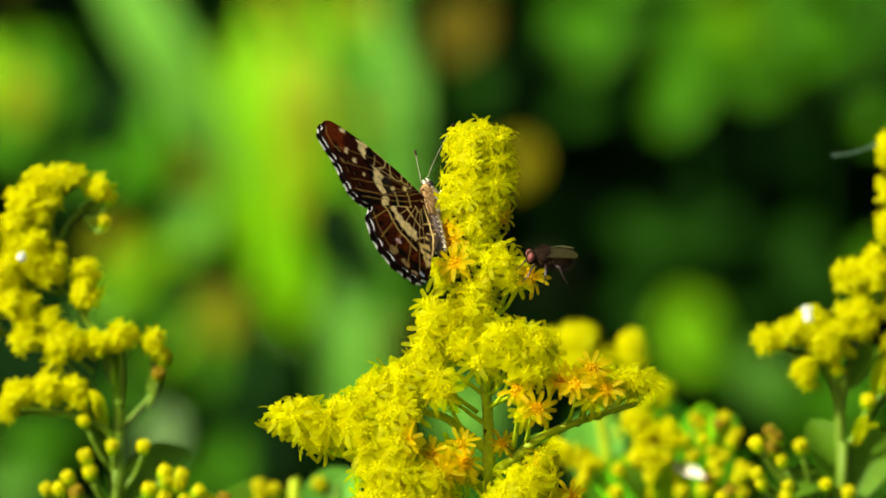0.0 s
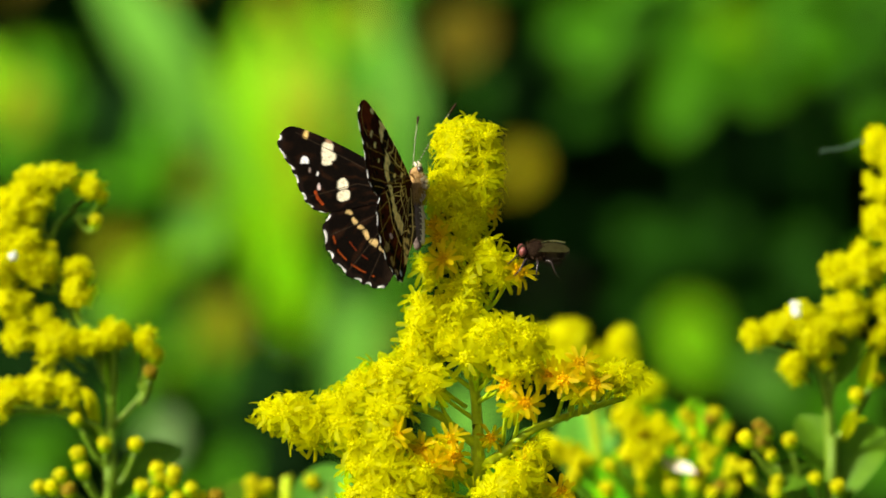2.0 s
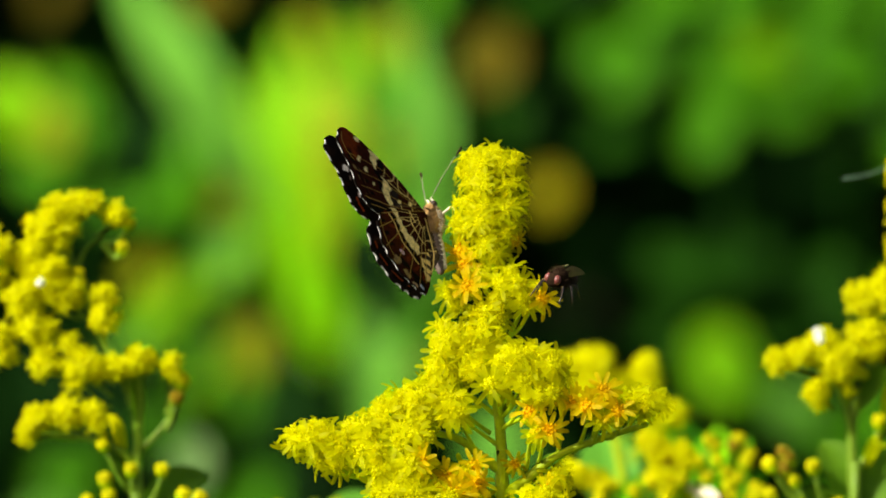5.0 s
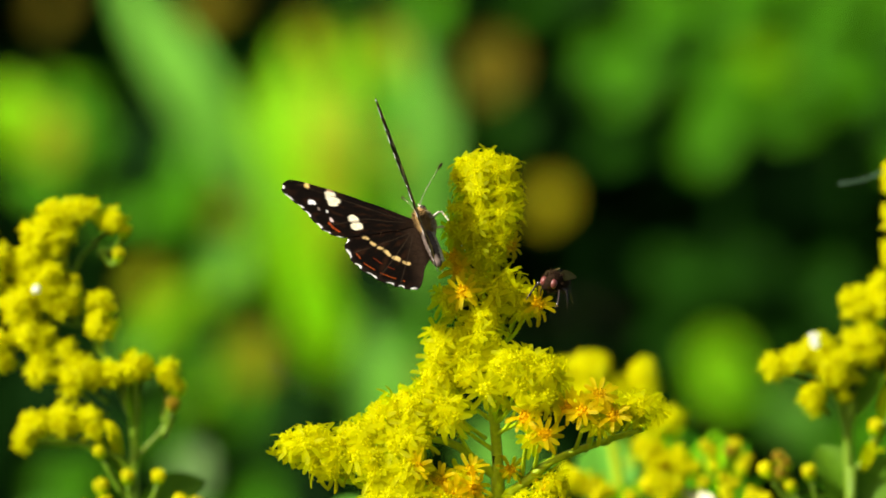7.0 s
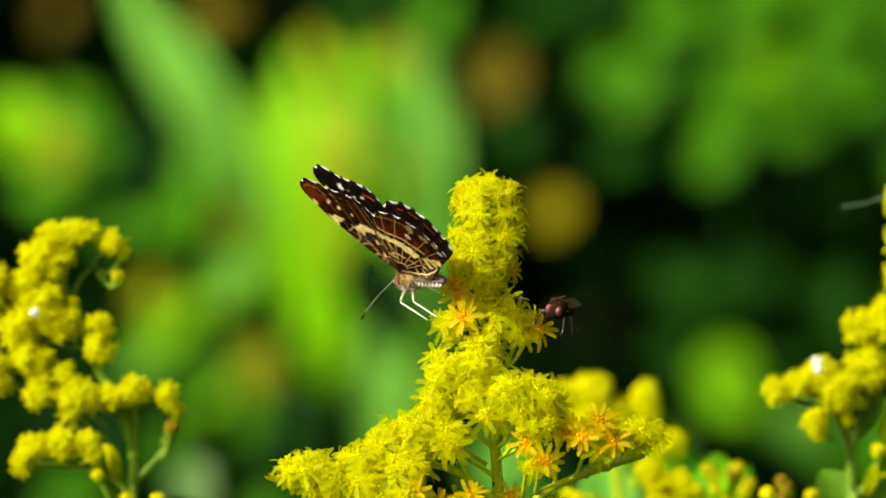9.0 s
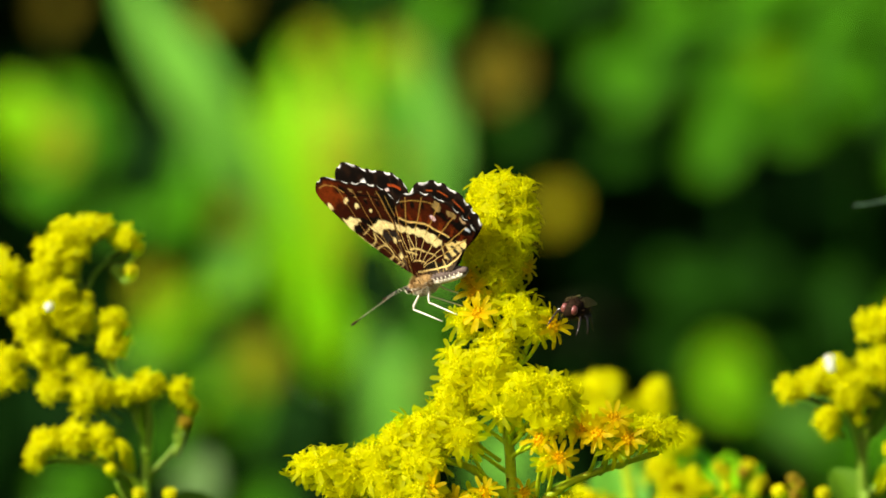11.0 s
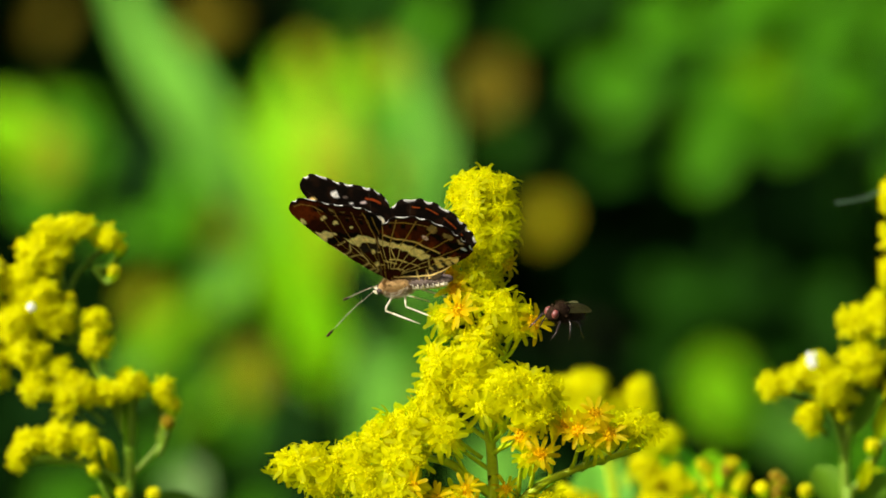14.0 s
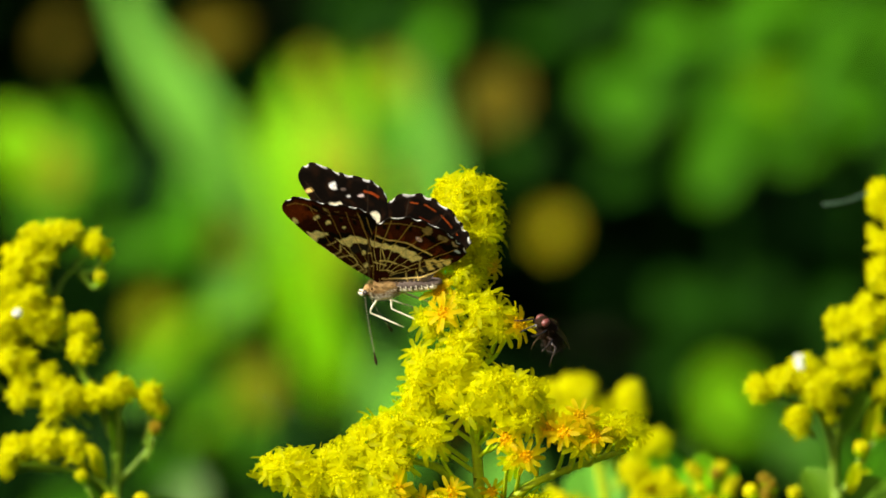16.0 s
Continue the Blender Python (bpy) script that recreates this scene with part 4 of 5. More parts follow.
def shrub(x, y, height, width, count, size, seed, label):
    """A shrub: several stems, limbs and an uneven crown of many leaves."""
    rng = np.random.default_rng(seed)
    thing = new("shrub")
    thing.location = (x, y, -0.03)
    tagged(thing, label, "shrub", "shrubs")
    lumps = [(rng.uniform(-0.32, 0.32) * width, rng.uniform(-0.3, 0.3) * width, height * q, width * rng.uniform(0.26, 0.36)) for q in np.linspace(0.12, 0.9, 11)]
    for k in range(4):
        a = k * 1.7 + seed
        top = Vector((lumps[4 + k][0], lumps[4 + k][1], height * (0.55 + 0.1 * k)))
        pts = curve_points([Vector((0.05 * math.cos(a), 0.05 * math.sin(a), 0)), top * 0.5 + Vector((0.05 * math.cos(a), 0.05 * math.sin(a), 0)), top], 12)
        part("stem", Shape().tube(pts, [0.018 * (1.1 - 0.9 * i / 11) for i in range(12)], 7).mesh("stem", BARK), thing)
    cs = []
    for lx, ly, lz, r in lumps:
        q = rng.normal(size=(count // len(lumps), 3))
        q = q / np.linalg.norm(q, axis=1)[:, None] * (rng.random((len(q), 1)) ** 0.45)
        cs.append(q * np.array((r, r, r * 1.05)) + np.array((lx, ly, lz)))
    c = np.concatenate(cs)
    c[:, 2] = np.abs(c[:, 2])
    verts, faces = leaf_cloud(rng, c, size)
    tagged(part("crown", mesh_of("crown", verts, faces, SHADE_LEAF), thing), kind="stuff")


def meadow():
    rng = np.random.default_rng(4)
    centre = rng.uniform((-5.0, -3.0), (5.0, 6.0), (620, 2))
    h = rng.uniform(0.12, 0.5, 620)
    k = rng.integers(0, 620, 26000)
    c = np.concatenate((centre[k] + rng.normal(size=(26000, 2)) * 0.11, (h[k] * rng.random(26000))[:, None]), 1)
    verts, faces = leaf_cloud(rng, c, 0.06)
    ob = new("meadow_herbs", mesh_of("meadow_herbs", verts, faces, GREEN))
    tagged(ob, "low green meadow herbs around the stems", "grass", kind="stuff")


background_plants()
# Front shrubs: their darkness is put into the leaf colour.
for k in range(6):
    shrub(-1.35 + 0.54 * k, 3.35 + 0.18 * (k % 2), 2.1 + 0.2 * (k % 3), 1.0, 3600, 0.075, 20 + k, "dense shrub with leaves coloured near black for shade")
# Added back row: closes gaps to the sky, its shade again in the colour.
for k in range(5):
    shrub(-2.2 + 1.1 * k, 4.9 + 0.25 * (k % 2), 3.0 + 0.3 * (k % 2), 1.9, 3600, 0.16, 40 + k, "tall back shrub with leaves coloured near black for shade")
meadow()


def silk_thread(u0, v0, u1, v1, d, r, mat, label):
    a, b = spot(u0, v0, d), spot(u1, v1, d)
    pts = curve_points([a, (a + b) / 2 - Vector((0, 0, 0.0006)), b], 12)
    ob = new("silk_thread", Shape().tube(pts, [r * (0.7 + 0.6 * (i % 2)) for i in range(12)], 5).mesh("silk_thread", mat))
    tagged(ob, label, "spider thread", "silk threads")


silk_thread(1472, 276, 1572, 244, 0.93, 0.00008, DULL_SILK, "dull green-grey silk strand beside goldenrod")
silk_thread(452, 588, 528, 643, 1.0, 0.00003, DULL_SILK, "thin grey-green spider silk thread")


def seed_fluff(u, v, d, long, turn):
    """A small white tuft of hairs that stands in for a bright glint on the flowers."""
    rng = random.Random(int(u))
    s = Shape()
    s.ball((0, 0, 0), [0.35 * MM, 0.35 * MM, 0.35 * MM * long], 6, 8)
    for k in range(140):
        q = Vector((rng.gauss(0, 1), rng.gauss(0, 1), rng.gauss(0, 1) * long)).normalized()
        s.tube([q * 0.2 * MM, q * 0.75 * MM * (1 + (long - 1) * abs(q.z))], [0.05 * MM, 0.02 * MM], 3)
    ob = new("seed_fluff", s.mesh("seed_fluff", GLINT_WHITE))
    ob.matrix_basis = Matrix.Translation(spot(u, v, d)) @ Matrix.Rotation(radians(turn), 4, "Y")
    tagged(ob, "white tuft standing in for a bright glint on goldenrod", "seed fluff", "seed tufts")


# Two added tufts: bright glints on the side plumes, made as white hairs.
seed_fluff(38, 455, LEFT - 0.011, 1.0, 0)
seed_fluff(1429, 556, RIGHT - 0.011, 1.9, -12)


# ------------------------------------------------------------------ butterfly
def near_line(a, b, pts):
    """Distance of the points (a, b) from a polyline."""
    best = np.full(a.shape, 1e9)
    for (x0, y0), (x1, y1) in zip(pts[:-1], pts[1:]):
        dx, dy = x1 - x0, y1 - y0
        q = np.clip(((a - x0) * dx + (b - y0) * dy) / (dx * dx + dy * dy), 0, 1)
        best = np.minimum(best, np.hypot(a - x0 - q * dx, b - y0 - q * dy))
    return best


def wavy(pts):
    """A vein: a smooth, slightly wandering line through a few points."""
    return [(q.x + 0.04 * math.sin(3 * q.y + q.x), q.y + 0.04 * math.sin(2.6 * q.x + q.y)) for q in curve_points([(x, y, 0) for x, y in pts], 12)]


class Paint:
    """Scale colours over a wing, laid on mark by mark; a: outward, b: forward, in millimetres."""

    def __init__(self, a, b, ground, seed):
        self.a, self.b = a, b
        self.c = np.tile(np.array(ground, float), (len(a), 1))
        rng = np.random.default_rng(seed)
        k = rng.normal(size=(6, 2)) * 2.2
        ph = rng.uniform(0, 6.28, (6, 2))
        self.wa = a + 0.10 * np.sin(np.outer(a, k[:3, 0]) + np.outer(b, k[:3, 1]) + ph[:3, 0]).sum(1)
        self.wb = b + 0.10 * np.sin(np.outer(a, k[3:, 0]) + np.outer(b, k[3:, 1]) + ph[3:, 1]).sum(1)

    def lay(self, mask, colour):
        mask = np.clip(mask, 0, 1)[:, None]
        self.c = self.c * (1 - mask) + np.array(colour) * mask
        return self

    def oval(self, x, y, ra, rb, colour, turn=0.0, soft=0.15):
        t = radians(turn)
        da, db = self.wa - x, self.wb - y
        p, q = da * math.cos(t) + db * math.sin(t), -da * math.sin(t) + db * math.cos(t)
        r = (np.abs(p / ra) ** 3 + np.abs(q / rb) ** 3) ** (1 / 3)
        return self.lay((1 - r) * min(ra, rb) / soft + 0.5, colour)

    def patch(self, pts, colour, soft=0.16):
        """A filled patch with a slightly wavering edge."""
        inside = np.zeros(self.wa.shape, bool)
        for (x0, y0), (x1, y1) in zip(pts, pts[1:] + pts[:1]):
            if y0 != y1:
                inside ^= ((y0 > self.wb) != (y1 > self.wb)) & (self.wa < (x1 - x0) * (self.wb - y0) / (y1 - y0) + x0)
        d = near_line(self.wa, self.wb, pts + pts[:1])
        return self.lay((np.where(inside, d, -d) - (0.2 if colour in (WHITE, PALER, DULL) else 0.0)) / soft + 0.5, colour)

    def line(self, pts, width, colour, soft=0.08, dash=0.0):
        d = near_line(self.wa if width > 0.2 else self.a, self.wb if width > 0.2 else self.b, pts)
        m = (width - d) / soft + 0.5
        if dash:
            m = np.minimum(m, 3 * np.sin((self.a * 0.7 + self.b) * dash) + 2.2)
        return self.lay(m, colour)


CREAM, WHITE, BLACK = (0.80, 0.54, 0.16), (0.84, 0.66, 0.28), (0.0035, 0.002, 0.001)
REDBROWN, RUST, ORANGE = (0.026, 0.0040, 0.0008), (0.045, 0.007, 0.001), (0.120, 0.018, 0.002)
PALER, DULL, FRINGE = (0.80, 0.58, 0.20), (0.26, 0.17, 0.055), (0.88, 0.85, 0.78)
VEIN = (0.42, 0.25, 0.05)

FORE = [(0.2, 1.0), (4.3, 3.9), (9.8, 6.5), (14.5, 8.0), (17.2, 8.4), (18.6, 7.2), (18.8, 5.0), (17.0, 2.5), (15.9, 0.2), (14.6, -2.2), (12.5, -3.4), (10.7, -3.1), (6.5, -1.9), (2.5, -0.8), (0, -0.3)]
HIND = [(0, 0.5), (4.5, 0.4), (8.6, -1.0), (11.2, -3.2), (12.1, -5.8), (11.4, -8.6), (9.5, -10.9), (7.2, -12.3), (5.1, -12.9), (3.4, -13.1), (2.2, -11.4), (1.2, -8.4), (-0.1, -6.0), (-0.8, -4.2), (-0.7, -2.4), (-0.2, -0.8)]


def fore_under(p):
    # rust-orange ground, brighter at the apex, darker before the outer edge
    p.patch([(17.9, 8.2), (18.4, 5.8), (16.9, 3.9), (15.0, 4.0), (14.0, 5.7), (14.3, 7.5), (15.9, 8.6)], ORANGE, 0.8)
    p.oval(16.2, 4.2, 0.9, 0.5, BLACK, 60, 0.5).oval(14.3, 6.0, 0.6, 0.9, (0.03, 0.005, 0.001), 30, 0.5)
    p.patch([(12.8, -0.1), (11.5, -2.2), (9.3, -0.7), (10.6, 0.9)], (0.03, 0.005, 0.001), 0.8)
    p.patch([(16.4, 2.9), (15.8, 1.9), (14.9, 2.2), (15.2, 3.0)], DULL)
    p.patch([(15.2, 3.2), (14.7, 2.3), (13.9, 2.4), (14.4, 3.0)], DULL)
    p.patch([(15.4, 1.3), (14.8, 0.2), (14.5, 0.6), (14.9, 1.5)], DULL)
    p.patch([(14.1, 1.3), (13.4, 0.5), (13.2, 0.8), (13.7, 1.6)], DULL)
    p.patch([(14.1, -0.8), (13.4, -1.8), (13.2, -1.3), (13.7, -0.7)], DULL)
    p.patch([(13.3, -0.3), (12.8, -1.1), (12.6, -0.7), (13.0, -0.2)], DULL)
    p.oval(13.3, 1.4, 0.45, 0.3, BLACK).oval(14.6, 1.7, 0.3, 0.2, BLACK).oval(12.3, -0.5, 0.35, 0.25, BLACK)
    p.line([(17.8, 7.4), (17.9, 6.1), (17.1, 4.7), (15.7, 3.8)], 0.052, VEIN)
    p.line([(17.1, 3.9), (15.0, 3.4), (14.4, 1.5), (13.5, -0.2), (12.5, -1.7)], 0.12, BLACK)
    p.oval(14.5, 4.5, 0.38, 0.44, WHITE).oval(13.1, 3.3, 0.26, 0.30, WHITE).oval(11.8, 1.6, 0.29, 0.32, WHITE).oval(14.7, 7.6, 0.5, 0.35, WHITE)
    p.patch([(11.7, 4.2), (10.8, 3.0), (10.7, 1.6), (10.0, 0.9), (9.7, 1.5), (10.0, 2.9), (10.5, 4.1)], BLACK)
    p.patch([(12.5, 7.4), (12.4, 5.4), (11.5, 4.1), (10.9, 4.2), (10.8, 5.8), (9.8, 6.9)], WHITE)
    p.patch([(10.6, 5.8), (10.8, 4.3), (10.1, 3.8), (9.8, 5.1), (9.6, 6.2), (9.9, 6.6)], BLACK)
    p.patch([(10.5, 3.9), (10.0, 2.9), (10.1, 0.9), (8.9, -1.0), (7.7, -0.2), (8.3, 1.4), (7.9, 2.5), (8.7, 3.5), (9.6, 3.5)], WHITE)
    p.patch([(7.8, 2.9), (8.1, 1.2), (7.4, -0.4), (6.6, 0.2), (6.7, 2.4)], (0.02, 0.014, 0.011))
    p.patch([(7.5, 5.9), (7.4, 4.8), (5.5, 5.4), (3.5, 4.2), (1.2, 2.4), (1.1, 3.5), (3.7, 4.9), (6.3, 5.9)], WHITE)
    p.oval(4.2, 1.6, 0.4, 0.5, WHITE).oval(6.4, 0.8, 0.3, 0.25, WHITE).oval(3.2, 2.1, 0.3, 0.7, (0.03, 0.02, 0.016))
    p.line(wavy([(9.5, 6.4), (7.6, 5.5)]), 0.07, PALER)
    p.line(wavy([(9.2, 5.5), (9.6, 3.7)]), 0.053, PALER)
    p.line(wavy([(7.3, 5.0), (7.6, 4.2), (8.8, 3.5)]), 0.08, PALER)
    p.line(wavy([(6.5, 4.9), (6.5, 3.1), (4.6, 2.8), (4.5, 5.1)]), 0.075, PALER)
    p.line(wavy([(8.6, 3.5), (6.5, 2.9)]), 0.053, PALER)
    p.line(wavy([(3.9, 4.5), (4.6, 2.8), (3.6, 2.5), (3.2, 3.7)]), 0.064, PALER)
    p.line(wavy([(3.6, 2.5), (3.0, 2.0), (2.7, 3.1)]), 0.053, PALER)
    p.line(wavy([(6.8, 2.7), (5.9, 2.8)]), 0.053, PALER)
    p.line(wavy([(5.5, 5.4), (4.5, 5.1), (3.7, 4.5)]), 0.048, PALER)
    p.line([(9.7, -1.6), (6.3, 0.4), (1.5, 2.2)], 0.10, (0.10, 0.06, 0.03))
    # the strip that the hindwing covers in part
    p.patch([(13.8, -1.4), (13.4, -3.2), (9.8, -3.0), (9.4, -1.4)], BLACK).patch([(9.2, -1.2), (9.4, -3.0), (7.8, -2.6), (7.6, -0.4)], WHITE).patch([(7.2, -0.6), (7.2, -2.4), (4.6, -1.6), (4.6, 0.4)], BLACK)
    p.line(wavy([(6.2, 0.4), (5.9, -1.9)]), 0.067, PALER).line(wavy([(3.8, 1.0), (3.4, -1.2)]), 0.067, PALER).line(wavy([(0.6, 0.5), (5.0, -0.7), (12.8, -2.4)]), 0.044, VEIN).line(wavy([(1.2, 1.6), (6.0, -0.1), (14.0, -1.6)]), 0.037, VEIN)
    for end, mid in (((16.9, 4.4), (9.6, 4.9)), ((15.6, 2.2), (9.4, 2.9)), ((14.4, 0.0), (8.6, 1.0)), ((13.3, -1.6), (8.2, -0.6))):
        p.line(wavy([mid, end]), 0.04, (0.34, 0.18, 0.04), 0.06)
        p.line(wavy([(3.0, mid[1] * 0.3 + 1.0), mid]), 0.035, VEIN, 0.06)
    p.line([(15.0, 8.4), (12.4, 7.5), (9.5, 6.9)], 0.10, (0.08, 0.03, 0.01))


def hind_under(p):
    p.lay((0.9 - p.a) / 0.5 * (p.b < -1.0), (0.05, 0.035, 0.02))
    p.patch([(11.0, -3.2), (8.7, -8.0), (4.9, -10.4), (3.4, -10.5), (5.6, -7.2), (7.5, -4.8), (9.3, -2.3)], RUST, 0.8)
    turn = np.arctan2(p.wb + 1.0, p.wa)
    p.lay(np.clip(1.4 * np.sin(turn * 34), 0, 1) * np.clip(1.5 - np.abs(np.hypot(p.a, p.b * 0.95) - 9.3) / 1.0, 0, 1), ORANGE)
    p.patch([(11.8, -3.0), (10.9, -5.8), (9.3, -9.2), (8.3, -8.8), (9.6, -6.4), (11.0, -2.8)], RUST, 0.5)
    p.oval(10.8, -4.2, 0.32, 0.6, BLACK, 70)
    p.oval(10.3, -6.0, 0.32, 0.6, BLACK, 70)
    p.oval(9.6, -7.6, 0.32, 0.6, BLACK, 70)
    p.line([(11.4, -3.3), (11.3, -4.6), (10.8, -6.5), (9.8, -8.5), (9.1, -9.4)], 0.052, VEIN)
    p.patch([(9.0, -8.7), (8.0, -9.0), (7.1, -10.0), (6.3, -9.9), (5.4, -11.0), (5.0, -10.9), (5.9, -9.7), (7.4, -8.7)], BLACK)
    p.patch([(9.5, -9.7), (9.1, -10.6), (8.0, -10.4), (7.3, -9.8), (7.8, -9.0), (8.8, -8.8)], DULL)
    p.patch([(7.7, -10.7), (6.9, -11.6), (6.2, -11.7), (5.6, -10.9), (6.4, -10.1), (7.3, -10.1)], DULL)
    p.patch([(5.3, -10.3), (5.2, -11.8), (3.9, -12.7), (2.7, -12.0), (3.2, -10.6), (4.4, -10.2)], BLACK)
    p.oval(5.2, -12.1, 0.5, 0.35, (0.40, 0.26, 0.12)).oval(3.7, -11.7, 0.28, 0.28, (0.45, 0.5, 0.6))
    p.oval(7.4, -7.7, 0.36, 0.36, (0.75, 0.48, 0.50)).oval(5.6, -8.5, 0.14, 0.14, BLACK).oval(4.4, -9.7, 0.14, 0.14, BLACK)
    p.patch([(10.0, -2.0), (9.1, -2.6), (7.9, -3.6), (7.2, -5.0), (6.2, -6.3), (4.6, -7.4), (3.4, -9.3), (3.1, -8.7), (3.9, -7.0), (5.1, -6.1), (6.6, -4.9), (7.5, -3.3), (9.2, -1.4)], BLACK)
    p.line(wavy([(9.3, -2.3), (8.2, -3.5), (7.6, -4.9), (6.8, -6.0), (5.4, -7.0), (4.0, -8.1)]), 0.12, CREAM)
    p.patch([(9.3, -1.1), (8.3, -2.3), (6.9, -4.4), (6.0, -5.3), (5.0, -6.1), (3.7, -6.9), (2.9, -5.9), (3.3, -4.8), (4.6, -4.2), (5.4, -3.7), (6.5, -2.6), (7.7, -0.2)], WHITE)
    p.patch([(3.5, -6.5), (3.1, -9.1), (2.6, -10.7), (1.8, -10.1), (1.0, -7.4), (0.9, -5.5), (1.5, -4.9), (2.2, -6.2)], PALER)
    for k in range(6):
        p.line([(0.9 + 0.12 * k, -3.4 - 1.0 * k), (-0.6 + 0.28 * k, -2.6 - 1.0 * k)], 0.06, DULL)
    p.oval(1.6, -6.0, 0.75, 0.30, (0.03, 0.022, 0.018), 20)
    p.oval(1.7, -7.4, 0.55, 0.30, (0.03, 0.022, 0.018), 20)
    p.oval(1.5, -8.8, 0.45, 0.20, (0.03, 0.022, 0.018), 20)
    p.oval(2.4, -7.5, 0.50, 0.20, (0.03, 0.022, 0.018), 60)
    p.oval(0.7, -5.0, 0.40, 0.30, (0.03, 0.022, 0.018), 0)
    p.oval(2.4, -8.6, 0.40, 0.16, (0.03, 0.022, 0.018), 40)
    p.patch([(1.9, -1.5), (1.9, -2.9), (1.0, -4.5), (0.2, -3.5), (0.8, -1.2)], (0.012, 0.008, 0.005))
    p.line(wavy([(4.9, 0.6), (3.6, -1.2)]), 0.128, PALER)
    p.line(wavy([(7.6, -0.3), (4.9, 0.4), (1.8, 2.2)]), 0.053, PALER)
    # pale cross bars between the veins, and the veins that fan out over band and edge
    p.line(wavy([(6.6, -1.9), (4.6, -1.4)]), 0.07, PALER)
    p.line(wavy([(4.6, -0.6), (4.3, -1.9), (3.5, -2.7)]), 0.13, PALER)
    p.line(wavy([(3.5, -2.7), (2.7, -3.7), (1.9, -4.1)]), 0.06, PALER)
    p.line(wavy([(2.9, 0.0), (2.6, -1.1), (1.9, -1.8)]), 0.07, PALER)
    for u, w in (((3.2, -6.0), (1.6, -5.2)), ((3.2, -7.4), (1.2, -6.6)), ((2.9, -8.8), (1.2, -8.1)), ((1.6, -3.3), (0.4, -2.9)), ((1.4, -4.6), (0.0, -4.4))):
        p.line(wavy([u, w]), 0.07, PALER)
    p.line(wavy([(1.2, 0.2), (0.6, -2.9), (0.4, -5.4), (1.2, -8.7)]), 0.10, PALER)
    for end, bend, width in (((11.0, -3.0), 0.5, 0.05), ((11.6, -5.6), 0.5, 0.055), ((10.7, -8.4), 0.4, 0.055), ((8.8, -10.4), 0.3, 0.055), ((6.4, -11.6), 0.2, 0.055), ((4.2, -12.0), 0.0, 0.055), ((2.6, -10.6), -0.1, 0.06)):
        mid = (1.4 + (end[0] - 1.4) * 0.55 + bend * 0.5, 0.7 + (end[1] - 0.7) * 0.5 + bend)
        p.line(wavy([mid, end]), width, VEIN, 0.06).line(wavy([(1.4 + (mid[0] - 1.4) * 0.3, 0.7 + (mid[1] - 0.7) * 0.3), mid]), 0.04, PALER, 0.06)


def streaks(p, lines):
    """Brownish streaks that paint a faint sheen outwards over the dark upper side."""
    turn = np.arctan2(p.wb, p.wa)
    m = np.sin(turn * lines + 1.5 * np.sin(p.a * 0.8)) * np.sin(p.wa * 0.9 + 2 * turn) - 0.15
    p.lay(np.clip(m, 0, 1) * 0.8, (0.022, 0.009, 0.004))


def fore_upper(p):
    streaks(p, 31)
    p.lay((3.5 - p.a) / 3.0 * 0.7, (0.018, 0.010, 0.005))
    p.oval(11.9, 6.0, 0.75, 0.7, (0.82, 0.74, 0.50)).oval(11.7, 5.0, 1.05, 0.7, (0.82, 0.74, 0.50)).oval(12.0, 4.1, 0.75, 0.6, (0.82, 0.74, 0.50)).oval(11.9, 6.9, 0.3, 0.4, (0.35, 0.2, 0.1))
    p.oval(9.7, 0.9, 0.75, 0.72, (0.82, 0.74, 0.50)).oval(9.4, -0.7, 0.9, 0.75, (0.82, 0.74, 0.50))
    p.oval(15.0, 3.7, 0.5, 0.42, FRINGE).oval(15.1, 7.5, 0.26, 0.6, CREAM, 15).oval(13.4, 1.9, 0.2, 0.25, FRINGE).oval(12.9, 0.0, 0.24, 0.42, (0.7, 0.55, 0.5))
    p.oval(14.2, 2.4, 0.18, 0.3, (0.2, 0.15, 0.12))
    p.line([(13.4, -0.6), (13.0, -1.5), (12.3, -2.2)], 0.20, (0.26, 0.04, 0.006))
    p.line([(2, 1.2), (8.5, 4.4), (16.5, 7.6)], 0.05, (0.03, 0.02, 0.012)).line([(2, 0.6), (7.6, 1.2), (14.5, -1.5)], 0.05, (0.03, 0.02, 0.012))


def hind_upper(p):
    streaks(p, 23)
    p.lay((3.2 - p.a - 0.05 * p.b) / 2.0, (0.024, 0.014, 0.008))
    for x, y, r in ((8.6, -3.0, 0.34), (7.8, -4.1, 0.36), (7.0, -5.0, 0.36), (6.1, -5.9, 0.58), (4.9, -6.8, 0.5), (3.7, -7.5, 0.36)):
        p.oval(x, y, r * 1.15, r * 0.8, (0.60, 0.42, 0.16), 42)
    p.line([(10.7, -6.6), (9.9, -8.6), (8.2, -10.1), (6.6, -10.9), (4.8, -11.5)], 0.10, (0.24, 0.045, 0.006), dash=1.9)
    p.line([(8.8, -6.6), (7.4, -8.2), (5.8, -9.2)], 0.07, (0.13, 0.02, 0.005), dash=2.2)
    for pts in ([(2, -1.5), (11.5, -6.6)], [(2, -1.8), (8.5, -11.4)], [(1.6, -2), (5.6, -12.4)]):
        p.line(pts, 0.05, (0.03, 0.02, 0.012))


